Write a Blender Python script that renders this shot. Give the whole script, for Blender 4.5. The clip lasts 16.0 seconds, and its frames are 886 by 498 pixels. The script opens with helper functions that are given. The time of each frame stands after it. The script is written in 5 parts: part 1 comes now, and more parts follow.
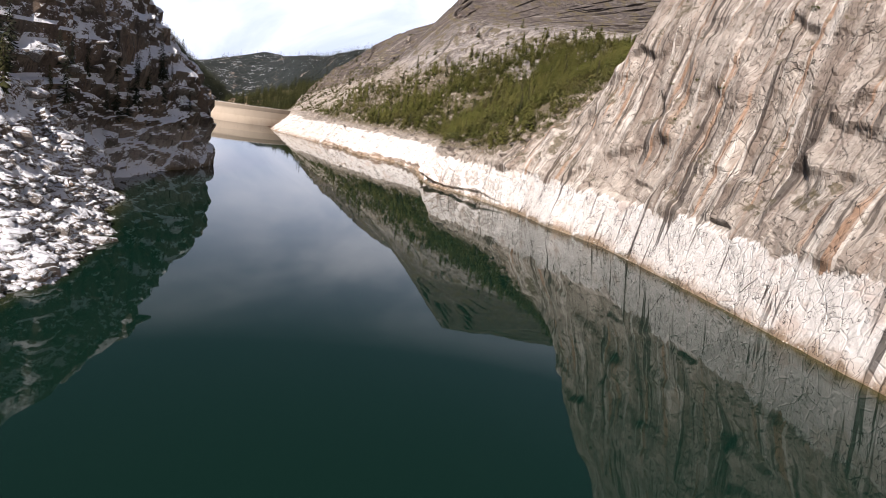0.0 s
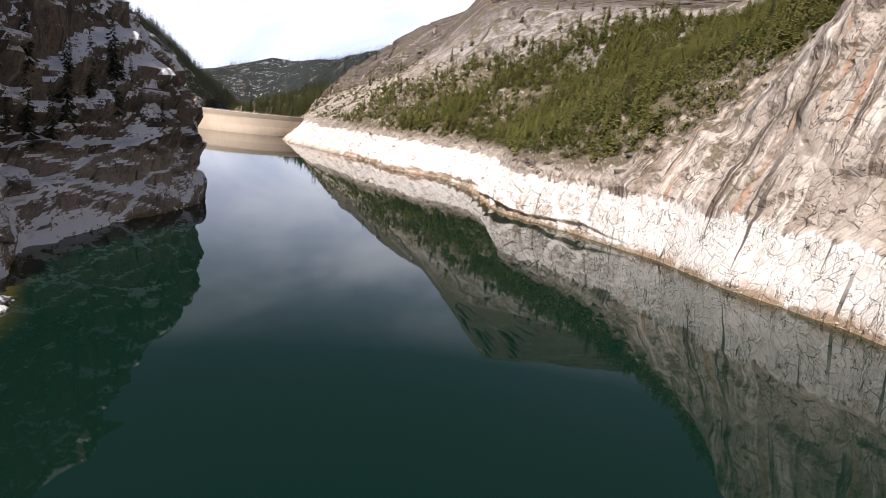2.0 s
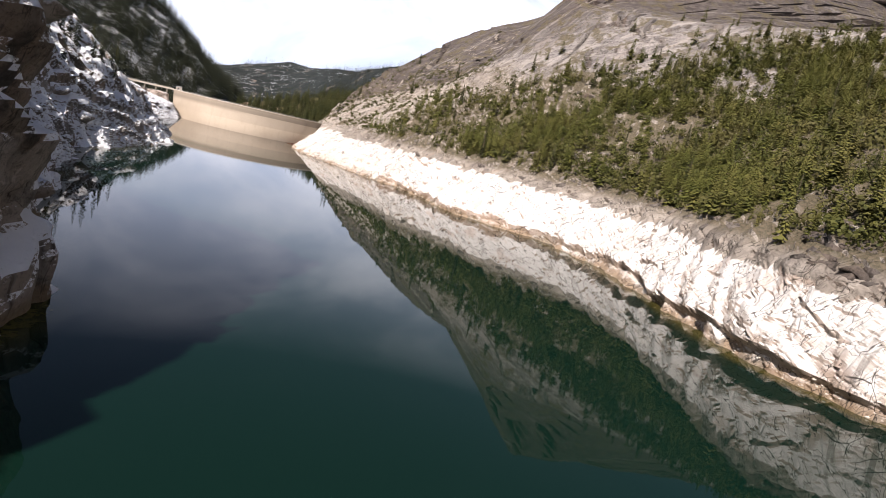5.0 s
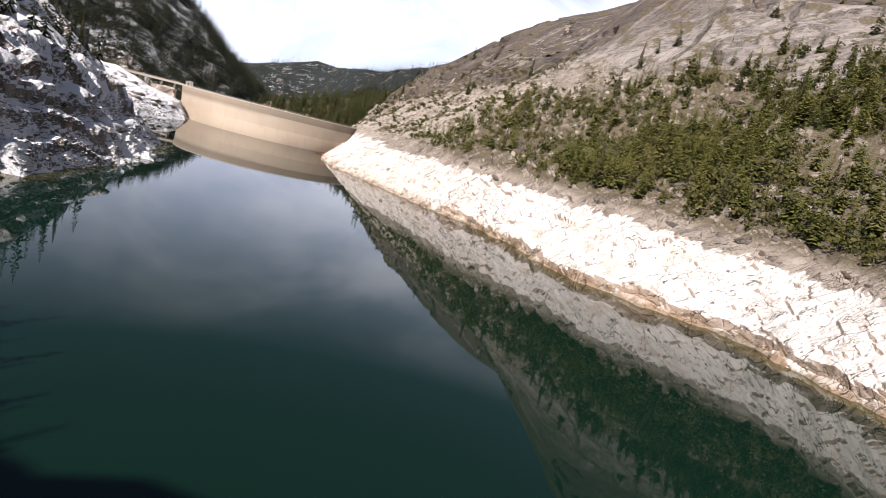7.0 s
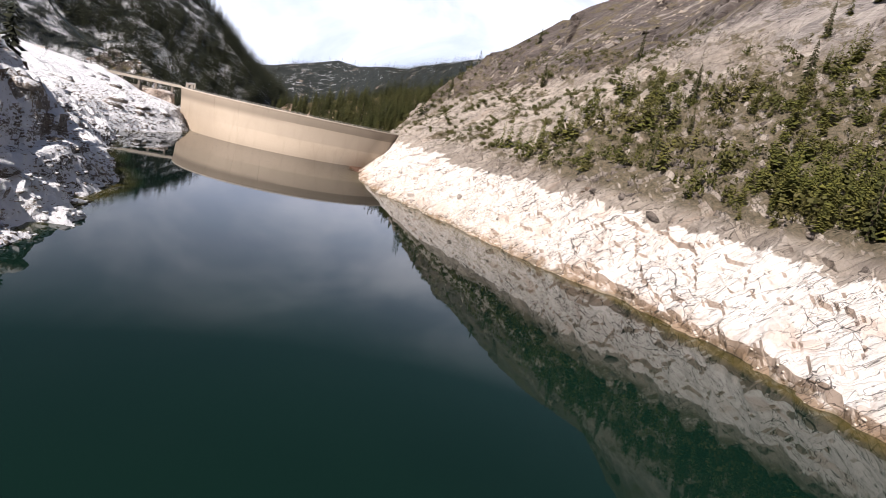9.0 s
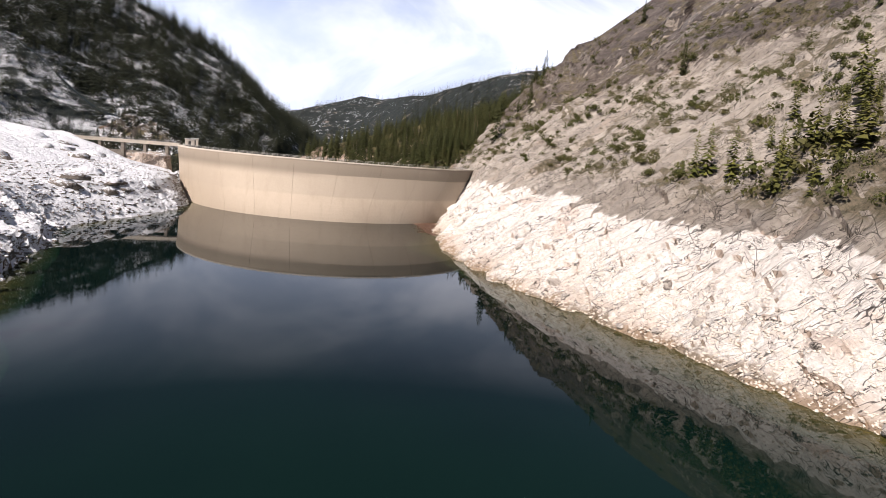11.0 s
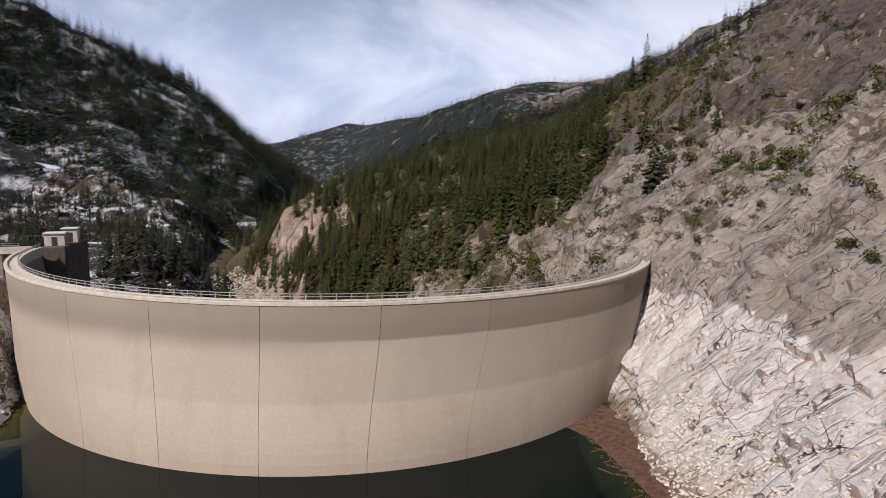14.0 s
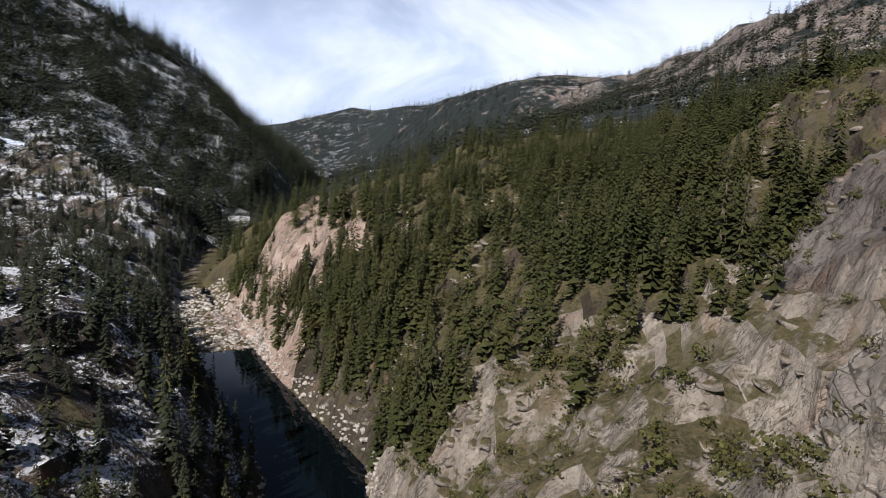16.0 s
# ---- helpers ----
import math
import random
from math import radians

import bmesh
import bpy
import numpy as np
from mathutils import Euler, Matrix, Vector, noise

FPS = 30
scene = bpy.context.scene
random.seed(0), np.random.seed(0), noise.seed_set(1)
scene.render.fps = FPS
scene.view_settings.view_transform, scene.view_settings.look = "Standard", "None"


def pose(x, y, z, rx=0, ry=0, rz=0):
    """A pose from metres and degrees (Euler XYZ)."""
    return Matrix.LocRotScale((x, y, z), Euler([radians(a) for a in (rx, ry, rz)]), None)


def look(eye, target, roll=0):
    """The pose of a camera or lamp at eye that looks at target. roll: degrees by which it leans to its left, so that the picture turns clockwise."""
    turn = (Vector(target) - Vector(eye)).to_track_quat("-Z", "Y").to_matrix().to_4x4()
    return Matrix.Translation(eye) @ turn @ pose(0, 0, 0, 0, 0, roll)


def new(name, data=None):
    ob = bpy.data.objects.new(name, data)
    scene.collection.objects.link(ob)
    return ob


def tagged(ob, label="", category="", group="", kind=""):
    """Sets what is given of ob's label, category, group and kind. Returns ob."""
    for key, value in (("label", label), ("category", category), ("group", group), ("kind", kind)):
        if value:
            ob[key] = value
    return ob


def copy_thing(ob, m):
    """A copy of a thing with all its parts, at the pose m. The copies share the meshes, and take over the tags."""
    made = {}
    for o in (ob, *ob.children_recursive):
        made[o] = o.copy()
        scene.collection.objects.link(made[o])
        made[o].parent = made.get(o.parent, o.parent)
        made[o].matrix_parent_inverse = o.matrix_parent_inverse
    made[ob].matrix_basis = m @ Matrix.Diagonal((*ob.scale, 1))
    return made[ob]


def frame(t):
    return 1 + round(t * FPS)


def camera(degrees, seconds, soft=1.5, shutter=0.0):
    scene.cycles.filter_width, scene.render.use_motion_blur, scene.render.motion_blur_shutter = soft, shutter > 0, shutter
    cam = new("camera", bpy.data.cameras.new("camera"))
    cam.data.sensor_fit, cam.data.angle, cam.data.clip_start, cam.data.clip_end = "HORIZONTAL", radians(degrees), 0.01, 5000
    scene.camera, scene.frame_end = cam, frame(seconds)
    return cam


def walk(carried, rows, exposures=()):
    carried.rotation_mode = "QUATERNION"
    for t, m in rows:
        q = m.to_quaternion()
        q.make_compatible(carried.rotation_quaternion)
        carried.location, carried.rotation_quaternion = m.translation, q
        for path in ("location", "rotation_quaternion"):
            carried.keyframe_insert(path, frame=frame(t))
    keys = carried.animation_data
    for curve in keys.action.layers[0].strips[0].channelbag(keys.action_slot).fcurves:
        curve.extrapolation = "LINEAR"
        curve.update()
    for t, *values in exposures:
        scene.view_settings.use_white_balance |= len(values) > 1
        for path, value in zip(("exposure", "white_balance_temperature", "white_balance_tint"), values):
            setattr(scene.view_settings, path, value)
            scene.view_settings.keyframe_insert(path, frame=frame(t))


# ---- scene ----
cam = camera(73.0, 16.0, soft=0.55)
# seconds, x, y, z, yaw, pitch, lean
ROWS = [
    (0.0, -0.00, 0.00, 27.35, 0.93, -12.15, -8.29),
    (0.5, -5.07, 17.22, 26.78, 1.31, -12.23, -7.62),
    (1.0, -10.34, 34.33, 26.43, 1.61, -12.28, -7.15),
    (1.5, -15.75, 51.59, 26.47, 1.82, -12.41, -6.46),
    (2.0, -21.32, 68.69, 26.28, 1.77, -12.23, -6.15),
    (2.5, -26.62, 86.02, 26.12, 1.76, -12.36, -6.73),
    (3.0, -31.56, 103.56, 26.02, 1.75, -12.13, -7.80),
    (3.2, -33.53, 110.60, 25.96, 1.82, -11.99, -8.54),
    (5.3, -56.43, 182.67, 19.92, 2.80, -9.82, -13.40),
    (5.5, -58.64, 189.40, 19.98, 3.12, -9.83, -13.60),
    (6.0, -64.18, 206.29, 20.22, 3.96, -10.08, -14.17),
    (6.5, -69.82, 222.68, 20.39, 4.45, -10.12, -14.28),
    (7.0, -75.56, 238.97, 20.48, 4.69, -10.23, -14.21),
    (7.5, -81.14, 255.30, 20.55, 5.15, -10.24, -13.87),
    (8.0, -86.99, 271.51, 20.63, 5.87, -10.48, -13.99),
    (8.2, -89.46, 277.89, 20.64, 6.11, -10.67, -14.05),
    (10.3, -118.35, 350.06, 20.11, 8.43, -11.08, -6.97),
    (10.5, -121.13, 357.02, 20.16, 8.78, -10.53, -6.20),
    (11.0, -127.94, 374.42, 20.43, 9.23, -9.26, -4.91),
    (11.5, -134.59, 391.29, 21.16, 8.89, -8.61, -3.38),
    (12.0, -141.20, 407.92, 22.14, 8.58, -8.43, -1.87),
    (12.5, -147.61, 424.11, 23.37, 8.56, -7.83, -1.08),
    (13.0, -153.82, 439.96, 25.05, 8.57, -7.81, -0.55),
    (13.5, -160.16, 455.37, 26.52, 8.22, -7.69, -0.51),
    (14.0, -166.41, 470.96, 28.02, 7.88, -7.33, -0.79),
    (14.5, -172.38, 486.23, 29.97, 8.04, -7.42, -1.12),
    (15.0, -178.26, 501.25, 31.54, 8.24, -7.63, -2.01),
    (15.5, -184.11, 515.91, 32.99, 8.09, -7.94, -2.93),
    (16.0, -190.00, 530.00, 34.37, 8.07, -8.39, -3.72),
]
walk(cam, [(t, pose(x, y, z, 90 + pitch, lean, yaw)) for t, x, y, z, yaw, pitch, lean in ROWS],
     exposures=[(0.0, 0.1, 6400, 18), (3.0, 0.24, 6400, 18), (8.0, 0.15, 6400, 18), (11.0, 0.05, 6400, 18), (13.0, -0.2, 6300, 20), (14.5, -0.65, 6100, 18), (15.2, -0.68, 6100, 16), (16.0, -0.2, 6000, 14)])

# ---- light ----
SUN_TO = Vector((-0.34, -0.635, 0.69)).normalized()
world = bpy.data.worlds.new("world")
scene.world = world
world.use_nodes = True
wn, wl = world.node_tree.nodes, world.node_tree.links
sky = wn.new("ShaderNodeTexSky")
sky.sky_type = "NISHITA"
sky.sun_disc = False
sky.sun_elevation = math.asin(SUN_TO.z)
sky.sun_rotation = math.atan2(SUN_TO.x, SUN_TO.y)
way = wn.new("ShaderNodeTexCoord").outputs["Generated"]
flat = wn.new("ShaderNodeMapping")
flat.inputs["Scale"].default_value = (1.6, 1.0, 3.0)
flat.inputs["Rotation"].default_value = (0.25, 0.35, 0.3)
wl.new(way, flat.inputs["Vector"])
veil = wn.new("ShaderNodeTexNoise")
veil.inputs["Scale"].default_value, veil.inputs["Detail"].default_value, veil.inputs["Roughness"].default_value = 1.5, 6.0, 0.55
veil.inputs["Distortion"].default_value = 0.6
wl.new(flat.outputs[0], veil.inputs["Vector"])
thin = wn.new("ShaderNodeMapRange")
thin.interpolation_type = "SMOOTHSTEP"
wl.new(veil.outputs["Fac"], thin.inputs[0])
for i, v in enumerate((0.42, 0.70, 0.0, 1.0)):
    thin.inputs[i + 1].default_value = v
up = wn.new("ShaderNodeSeparateXYZ")
wl.new(way, up.inputs[0])
low = wn.new("ShaderNodeMapRange")
wl.new(up.outputs[2], low.inputs[0])
for i, v in enumerate((0.17, 0.38, 1.0, 0.02)):
    low.inputs[i + 1].default_value = v
less = wn.new("ShaderNodeMath")
less.operation = "MULTIPLY"
wl.new(thin.outputs[0], less.inputs[0])
wl.new(low.outputs[0], less.inputs[1])
haze = wn.new("ShaderNodeMix")
haze.data_type = "RGBA"
part_haze = wn.new("ShaderNodeMath")
part_haze.operation = "MULTIPLY"
wl.new(low.outputs[0], part_haze.inputs[0])
part_haze.inputs[1].default_value = 0.75
wl.new(part_haze.outputs[0], haze.inputs[0])
wl.new(sky.outputs[0], haze.inputs[6])
haze.inputs[7].default_value = (17.0, 19.6, 24.5, 1)
cloud = wn.new("ShaderNodeMix")
cloud.data_type = "RGBA"
wl.new(less.outputs[0], cloud.inputs[0])
wl.new(haze.outputs[2], cloud.inputs[6])
cloud.inputs[7].default_value = (25.5, 26.4, 28.0, 1)
wl.new(cloud.outputs[2], wn["Background"].inputs[0])
wn["Background"].inputs[1].default_value = 0.052
sun = new("sun", bpy.data.lights.new("sun", "SUN"))
sun.data.energy, sun.data.angle, sun.data.color = 6.4, radians(0.5), (1.0, 0.91, 0.79)
sun.matrix_world = look((0, 0, 300), Vector((0, 0, 300)) - SUN_TO)


# ---- noise on arrays ----
def lattice(ix, iy, iz, k=0):
    n = (ix * 374761393 + iy * 668265263 + iz * 2147483647 + k * 1274126177) & 0xFFFFFFFF
    n = ((n ^ (n >> 13)) * 1274126177) & 0xFFFFFFFF
    n = ((n ^ (n >> 16)) * 2246822519) & 0xFFFFFFFF
    return ((n ^ (n >> 15)) & 0xFFFFFF) / 16777215.0


def vnoise(p, k=0):
    """Smooth noise from 0 to 1 at points p (n, 3)."""
    f = np.floor(p).astype(np.int64)
    u = p - f
    u = u * u * (3 - 2 * u)
    out = 0
    for dx in (0, 1):
        for dy in (0, 1):
            for dz in (0, 1):
                w = (u[:, 0] if dx else 1 - u[:, 0]) * (u[:, 1] if dy else 1 - u[:, 1]) * (u[:, 2] if dz else 1 - u[:, 2])
                out = out + w * lattice(f[:, 0] + dx, f[:, 1] + dy, f[:, 2] + dz, k)
    return out


def fbm(p, octaves=4, k=0):
    """Layered noise, about -1 to 1."""
    s, a, out = 1.0, 0.5, 0
    for o in range(octaves):
        out = out + a * (2 * vnoise(p * s, k + o) - 1)
        s, a = s * 2.03, a * 0.5
    return out


def blocks(p, k=0):
    """Cellular blocks: distance to the crack between cells, two random numbers for each cell, and the place in it."""
    f = np.floor(p).astype(np.int64)
    n = len(p)
    d1, d2 = np.full(n, 9.0), np.full(n, 9.0)
    r1, r2, off = np.zeros(n), np.zeros(n), np.zeros((n, 3))
    for dx in (-1, 0, 1):
        for dy in (-1, 0, 1):
            for dz in (-1, 0, 1):
                c = f + (dx, dy, dz)
                q = [lattice(c[:, 0], c[:, 1], c[:, 2], k + j) for j in range(3)]
                d = np.sqrt(sum((c[:, j] + q[j] - p[:, j]) ** 2 for j in range(3)))
                near = d < d1
                d2 = np.where(near, d1, np.minimum(d2, d))
                d1 = np.where(near, d, d1)
                r1, r2 = np.where(near, q[0], r1), np.where(near, q[1], r2)
                off = np.where(near[:, None], p - c - np.stack(q, 1), off)
    return d2 - d1, r1, r2, off


def ramp(x, a, b):
    t = np.clip((x - a) / (b - a), 0, 1)
    return t * t * (3 - 2 * t)


# ---- materials ----
class Nodes:
    """A short way to write a node material."""

    def __init__(self, name):
        self.m = bpy.data.materials.new(name)
        self.m.use_nodes = True
        self.n, self.l = self.m.node_tree.nodes, self.m.node_tree.links
        self.b = self.n["Principled BSDF"]
        self.place = self.n.new("ShaderNodeNewGeometry").outputs["Position"]

    def put(self, value, socket):
        if isinstance(value, bpy.types.NodeSocket):
            self.l.new(value, socket)
        elif isinstance(value, tuple) and len(value) == 3 and socket.type == "RGBA":
            socket.default_value = (*value, 1)
        else:
            socket.default_value = value

    def scale(self, v, s):
        n = self.n.new("ShaderNodeVectorMath")
        n.operation = "MULTIPLY"
        self.put(v, n.inputs[0])
        n.inputs[1].default_value = s if isinstance(s, tuple) else (s, s, s)
        return n.outputs[0]

    def turn(self, v, angles):
        n = self.n.new("ShaderNodeVectorRotate")
        n.rotation_type = "EULER_XYZ"
        self.put(v, n.inputs[0])
        n.inputs["Rotation"].default_value = [radians(a) for a in angles]
        return n.outputs[0]

    def noise(self, v, s, detail=4.0, rough=0.55):
        n = self.n.new("ShaderNodeTexNoise")
        n.inputs["Scale"].default_value, n.inputs["Detail"].default_value, n.inputs["Roughness"].default_value = s, detail, rough
        self.put(v, n.inputs["Vector"])
        return n.outputs["Fac"]

    def cells(self, v, s, feature="DISTANCE_TO_EDGE", out="Distance"):
        n = self.n.new("ShaderNodeTexVoronoi")
        n.feature = feature
        n.inputs["Scale"].default_value = s
        self.put(v, n.inputs["Vector"])
        return n.outputs[out]

    def map(self, v, a, b, c=0.0, d=1.0):
        n = self.n.new("ShaderNodeMapRange")
        n.interpolation_type = "SMOOTHSTEP"
        self.put(v, n.inputs[0])
        for i, x in enumerate((a, b, c, d)):
            n.inputs[i + 1].default_value = x
        return n.outputs[0]

    def math(self, op, a, b=0.0):
        n = self.n.new("ShaderNodeMath")
        n.operation = op
        self.put(a, n.inputs[0])
        self.put(b, n.inputs[1])
        return n.outputs[0]

    def mix(self, f, a, b, how="MIX"):
        n = self.n.new("ShaderNodeMix")
        n.data_type, n.blend_type = "RGBA", how
        self.put(f, n.inputs[0])
        self.put(a, n.inputs[6])
        self.put(b, n.inputs[7])
        return n.outputs[2]

    def axis(self, v, i):
        n = self.n.new("ShaderNodeSeparateXYZ")
        self.put(v, n.inputs[0])
        return n.outputs[i]

    def random(self):
        return self.n.new("ShaderNodeObjectInfo").outputs["Random"]

    def island(self):
        return self.n.new("ShaderNodeNewGeometry").outputs["Random Per Island"]

    def attr(self, name):
        n = self.n.new("ShaderNodeAttribute")
        n.attribute_name = name
        return n.outputs["Fac"]

    def bump(self, h, strength=0.5, distance=0.1):
        n = self.n.new("ShaderNodeBump")
        n.inputs["Strength"].default_value, n.inputs["Distance"].default_value = strength, distance
        self.put(h, n.inputs["Height"])
        self.l.new(n.outputs[0], self.b.inputs["Normal"])

    def done(self, colour, rough=0.8, **more):
        self.put(colour, self.b.inputs["Base Color"])
        self.put(rough, self.b.inputs["Roughness"])
        for k, v in more.items():
            self.put(v, self.b.inputs[k.replace("_", " ")])
        return self.m


def rock_material(name, pale, dark, snow=0.0, ring=1.0, scrub=0.0, forest=0.0, streaks=1.0):
    s = Nodes(name)
    p = s.place
    z = s.axis(p, 2)
    big = s.noise(p, 0.035, 5)
    mid = s.noise(p, 0.22, 6, 0.7)
    fine = s.noise(p, 1.3, 7, 0.75)
    grit = s.noise(p, 5.0, 5, 0.8)
    dip = s.noise(s.scale(s.turn(p, (18, 38, 12)), (0.12, 1, 1)), 0.8, 6, 0.75)
    c = s.mix(s.map(big, 0.38, 0.62), dark, pale)
    sheeted = s.map(s.math("ADD", s.axis(p, 1), s.map(big, 0.3, 0.7, -30, 30)), 205, 265, 0.15, 1.0)
    c = s.mix(s.map(mid, 0.5, 0.62, 0, 0.45), c, tuple(x * 0.6 for x in dark))
    c = s.mix(s.math("MULTIPLY", s.map(dip, 0.56, 0.66, 0, 0.6), sheeted), c, tuple(x * 0.35 for x in dark))
    # rust and lichen
    rust = s.noise(s.scale(p, (1, 1, 0.3)), 0.13, 5)
    c = s.mix(s.map(rust, 0.54, 0.70, 0, 0.6), c, (0.33, 0.215, 0.14))
    # dark water streaks that run down the face
    shore = s.turn(p, (0, 0, -113))
    streak = s.noise(s.scale(shore, (1, 0.06, 0.03)), 0.62, 3.0, 0.6)
    where = s.math("MULTIPLY", s.map(s.noise(p, 0.045, 3), 0.34, 0.48, 0, streaks), s.map(s.noise(p, 0.2, 4, 0.6), 0.40, 0.54, 0.25, 1.0))
    upstream = s.map(s.axis(p, 1), 240, 310, 1.0, 0.4)
    where = s.math("MULTIPLY", where, upstream)
    brown = s.noise(s.scale(shore, (1, 0.1, 0.08)), 0.15, 3.0, 0.6)
    c = s.mix(s.math("MULTIPLY", s.map(brown, 0.50, 0.60, 0, 0.62 * streaks), upstream), c, (0.235, 0.165, 0.12))
    c = s.mix(s.math("MULTIPLY", s.map(streak, 0.54, 0.62, 0, 0.8), where), c, (0.05, 0.044, 0.042))
    pale_streak = s.noise(s.scale(shore, (1.3, 0.1, 0.05)), 0.5, 2.5, 0.6)
    c = s.mix(s.math("MULTIPLY", s.map(pale_streak, 0.58, 0.7, 0, 0.5), where), c, tuple(min(0.7, x * 1.5) for x in pale))
    if ring:
        # the pale band that the high water left
        edge = s.math("ADD", z, s.map(s.noise(p, 0.09, 5), 0.3, 0.7, 0.9, -0.9))
        edge = s.math("ADD", edge, s.map(streak, 0.3, 0.7, -0.8, 0.8))
        band = s.map(edge, 13.0, 13.6, ring, 0.0)
        white = s.mix(s.map(mid, 0.54, 0.70, 0, 0.6), (0.93, 0.91, 0.88), (0.74, 0.68, 0.62))
        white = s.mix(s.math("MULTIPLY", s.map(dip, 0.58, 0.65, 0, 0.5), sheeted), white, (0.42, 0.35, 0.30))
        white = s.mix(s.map(rust, 0.58, 0.72, 0, 0.5), white, (0.55, 0.40, 0.31))
        white = s.mix(s.math("MULTIPLY", s.map(streak, 0.60, 0.645, 0, 0.95), where), white, (0.07, 0.06, 0.05))
        c = s.mix(band, c, white)
        low = s.math("ADD", z, s.map(mid, 0.3, 0.7, 0.6, -0.6))
        c = s.mix(s.map(low, 0.5, 1.6, 0.8, 0.0), c, (0.20, 0.145, 0.085))
    clean = s.math("SUBTRACT", 1.0, s.math("MULTIPLY", band, 0.85)) if ring else 1.0
    carved = []
    # joint blocks: each a little lighter or darker, with a dark line between
    for turn, sc, k, w in (((8, 12, 30), (1, 1, 0.35), 0.16, 0.016), ((25, 20, 65), (1, 0.6, 0.8), 0.42, 0.022)):
        bend = s.n.new("ShaderNodeVectorMath")
        bend.operation = "ADD"
        s.put(s.scale(s.turn(p, turn), sc), bend.inputs[0])
        wave = s.n.new("ShaderNodeTexNoise")
        wave.inputs["Scale"].default_value, wave.inputs["Detail"].default_value = k * 1.6, 4.0
        s.put(p, wave.inputs["Vector"])
        s.put(s.scale(wave.outputs["Color"], 0.9 / k), bend.inputs[1])
        v = bend.outputs[0]
        tone = s.axis(s.cells(v, k, "F1", "Color"), 0)
        c = s.mix(s.math("MULTIPLY", s.map(tone, 0.0, 1.0, 0.0, 0.24), clean), c, tuple(x * 0.5 for x in dark))
        gate = s.map(s.noise(p, k * 0.7, 4, 0.6), 0.47, 0.60, 0, 0.5)
        carved.append(s.math("ADD", s.map(s.cells(v, k), 0.0, 0.10, 0.0, 0.22 / k * 0.42), s.math("MULTIPLY", tone, 0.35 / k * 0.42)))
        c = s.mix(s.math("MULTIPLY", s.map(s.cells(v, k), 0.0, w, 1.0, 0.0), gate), c, (0.04, 0.034, 0.03))
    # thin cracks along three joint sets
    for turn, sc, w, much in (((18, 38, 12), (0.14, 1, 1), 0.45, 0.9), ((-35, 12, 55), (1.0, 0.14, 1.0), 0.3, 0.8), ((20, 42, 15), (0.07, 1, 1), 1.1, 0.7), ((8, -8, 100), (1.0, 1.0, 0.08), 0.4, 0.8)):
        line = s.noise(s.scale(s.turn(p, turn), sc), w, 4, 0.6)
        near = s.math("ABSOLUTE", s.math("SUBTRACT", line, 0.5))
        gate = s.map(s.noise(p, 0.11, 3), 0.42, 0.55)
        if w != 0.4:
            gate = s.math("MULTIPLY", gate, sheeted)
        c = s.mix(s.math("MULTIPLY", s.map(near, 0.0, 0.014, much, 0.0), gate), c, (0.035, 0.03, 0.026))
    c = s.mix(s.math("MULTIPLY", s.map(fine, 0.51, 0.63, 0, 0.62), clean), c, tuple(x * 0.35 for x in dark))
    c = s.mix(s.math("MULTIPLY", s.map(grit, 0.52, 0.66, 0, 0.5), clean), c, tuple(x * 0.35 for x in dark))
    normal_z = s.axis(s.n.new("ShaderNodeNewGeometry").outputs["Normal"], 2)
    if scrub:
        veg = s.noise(p, 0.12, 6, 0.7)
        lie = s.map(normal_z, 0.45, 0.75)
        above = s.map(z, 15.0, 19.0) if ring else 1.0
        if ring:
            y = s.axis(p, 1)
            grown = s.math("MULTIPLY", s.map(s.math("ADD", y, s.math("MULTIPLY", s.axis(p, 0), 0.35)), 225, 255), s.map(s.math("ADD", y, s.math("MULTIPLY", z, 0.3)), 458, 480, 1.0, 0.0))
            veg = s.math("ADD", veg, s.math("MULTIPLY", grown, 0.16))
        f = s.math("MULTIPLY", s.math("MULTIPLY", s.map(veg, 0.62 - scrub * 0.3, 0.70 - scrub * 0.3), lie), above)
        c = s.mix(f, c, s.mix(s.map(fine, 0.3, 0.7), (0.045, 0.050, 0.019), (0.15, 0.118, 0.066)))
    if forest:
        veg = s.noise(p, 0.02, 7, 0.75)
        if forest == 0.70:
            veg = s.math("SUBTRACT", veg, s.math("MULTIPLY", s.map(s.axis(p, 0), -400, 100, 0.0, 0.16), s.map(z, 90, 150)))
        # bluish forest tones: a little distance haze is put into the colour
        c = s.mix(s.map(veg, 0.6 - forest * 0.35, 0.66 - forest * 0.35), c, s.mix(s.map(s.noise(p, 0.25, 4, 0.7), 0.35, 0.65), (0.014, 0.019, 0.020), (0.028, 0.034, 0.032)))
    if snow:
        lie = s.math("ADD", s.math("MULTIPLY", normal_z, 1.7 if ring else 0.9), s.map(s.noise(s.scale(p, (1, 1, 1.8)), 1.1, 9, 0.82), 0.32, 0.68, -0.6, 0.6))
        lie = s.math("ADD", lie, s.map(s.noise(p, 0.05, 4), 0.3, 0.7, -0.38, 0.38))
        edge = 1.02 - snow * 0.45 + (0.42 if ring else 0.0)
        c = s.mix(s.map(lie, edge, edge + 0.04), c, (0.80, 0.83, 0.88))
    height = s.math("ADD", s.math("ADD", fine, s.math("MULTIPLY", grit, 0.45)), s.math("ADD", s.math("MULTIPLY", s.math("MULTIPLY", dip, sheeted), 0.6), s.math("MULTIPLY", mid, 0.8)))
    height = s.math("ADD", height, s.math("MULTIPLY", s.math("ADD", carved[0], carved[1]), 0.8))
    s.bump(height, 0.9, 0.5)
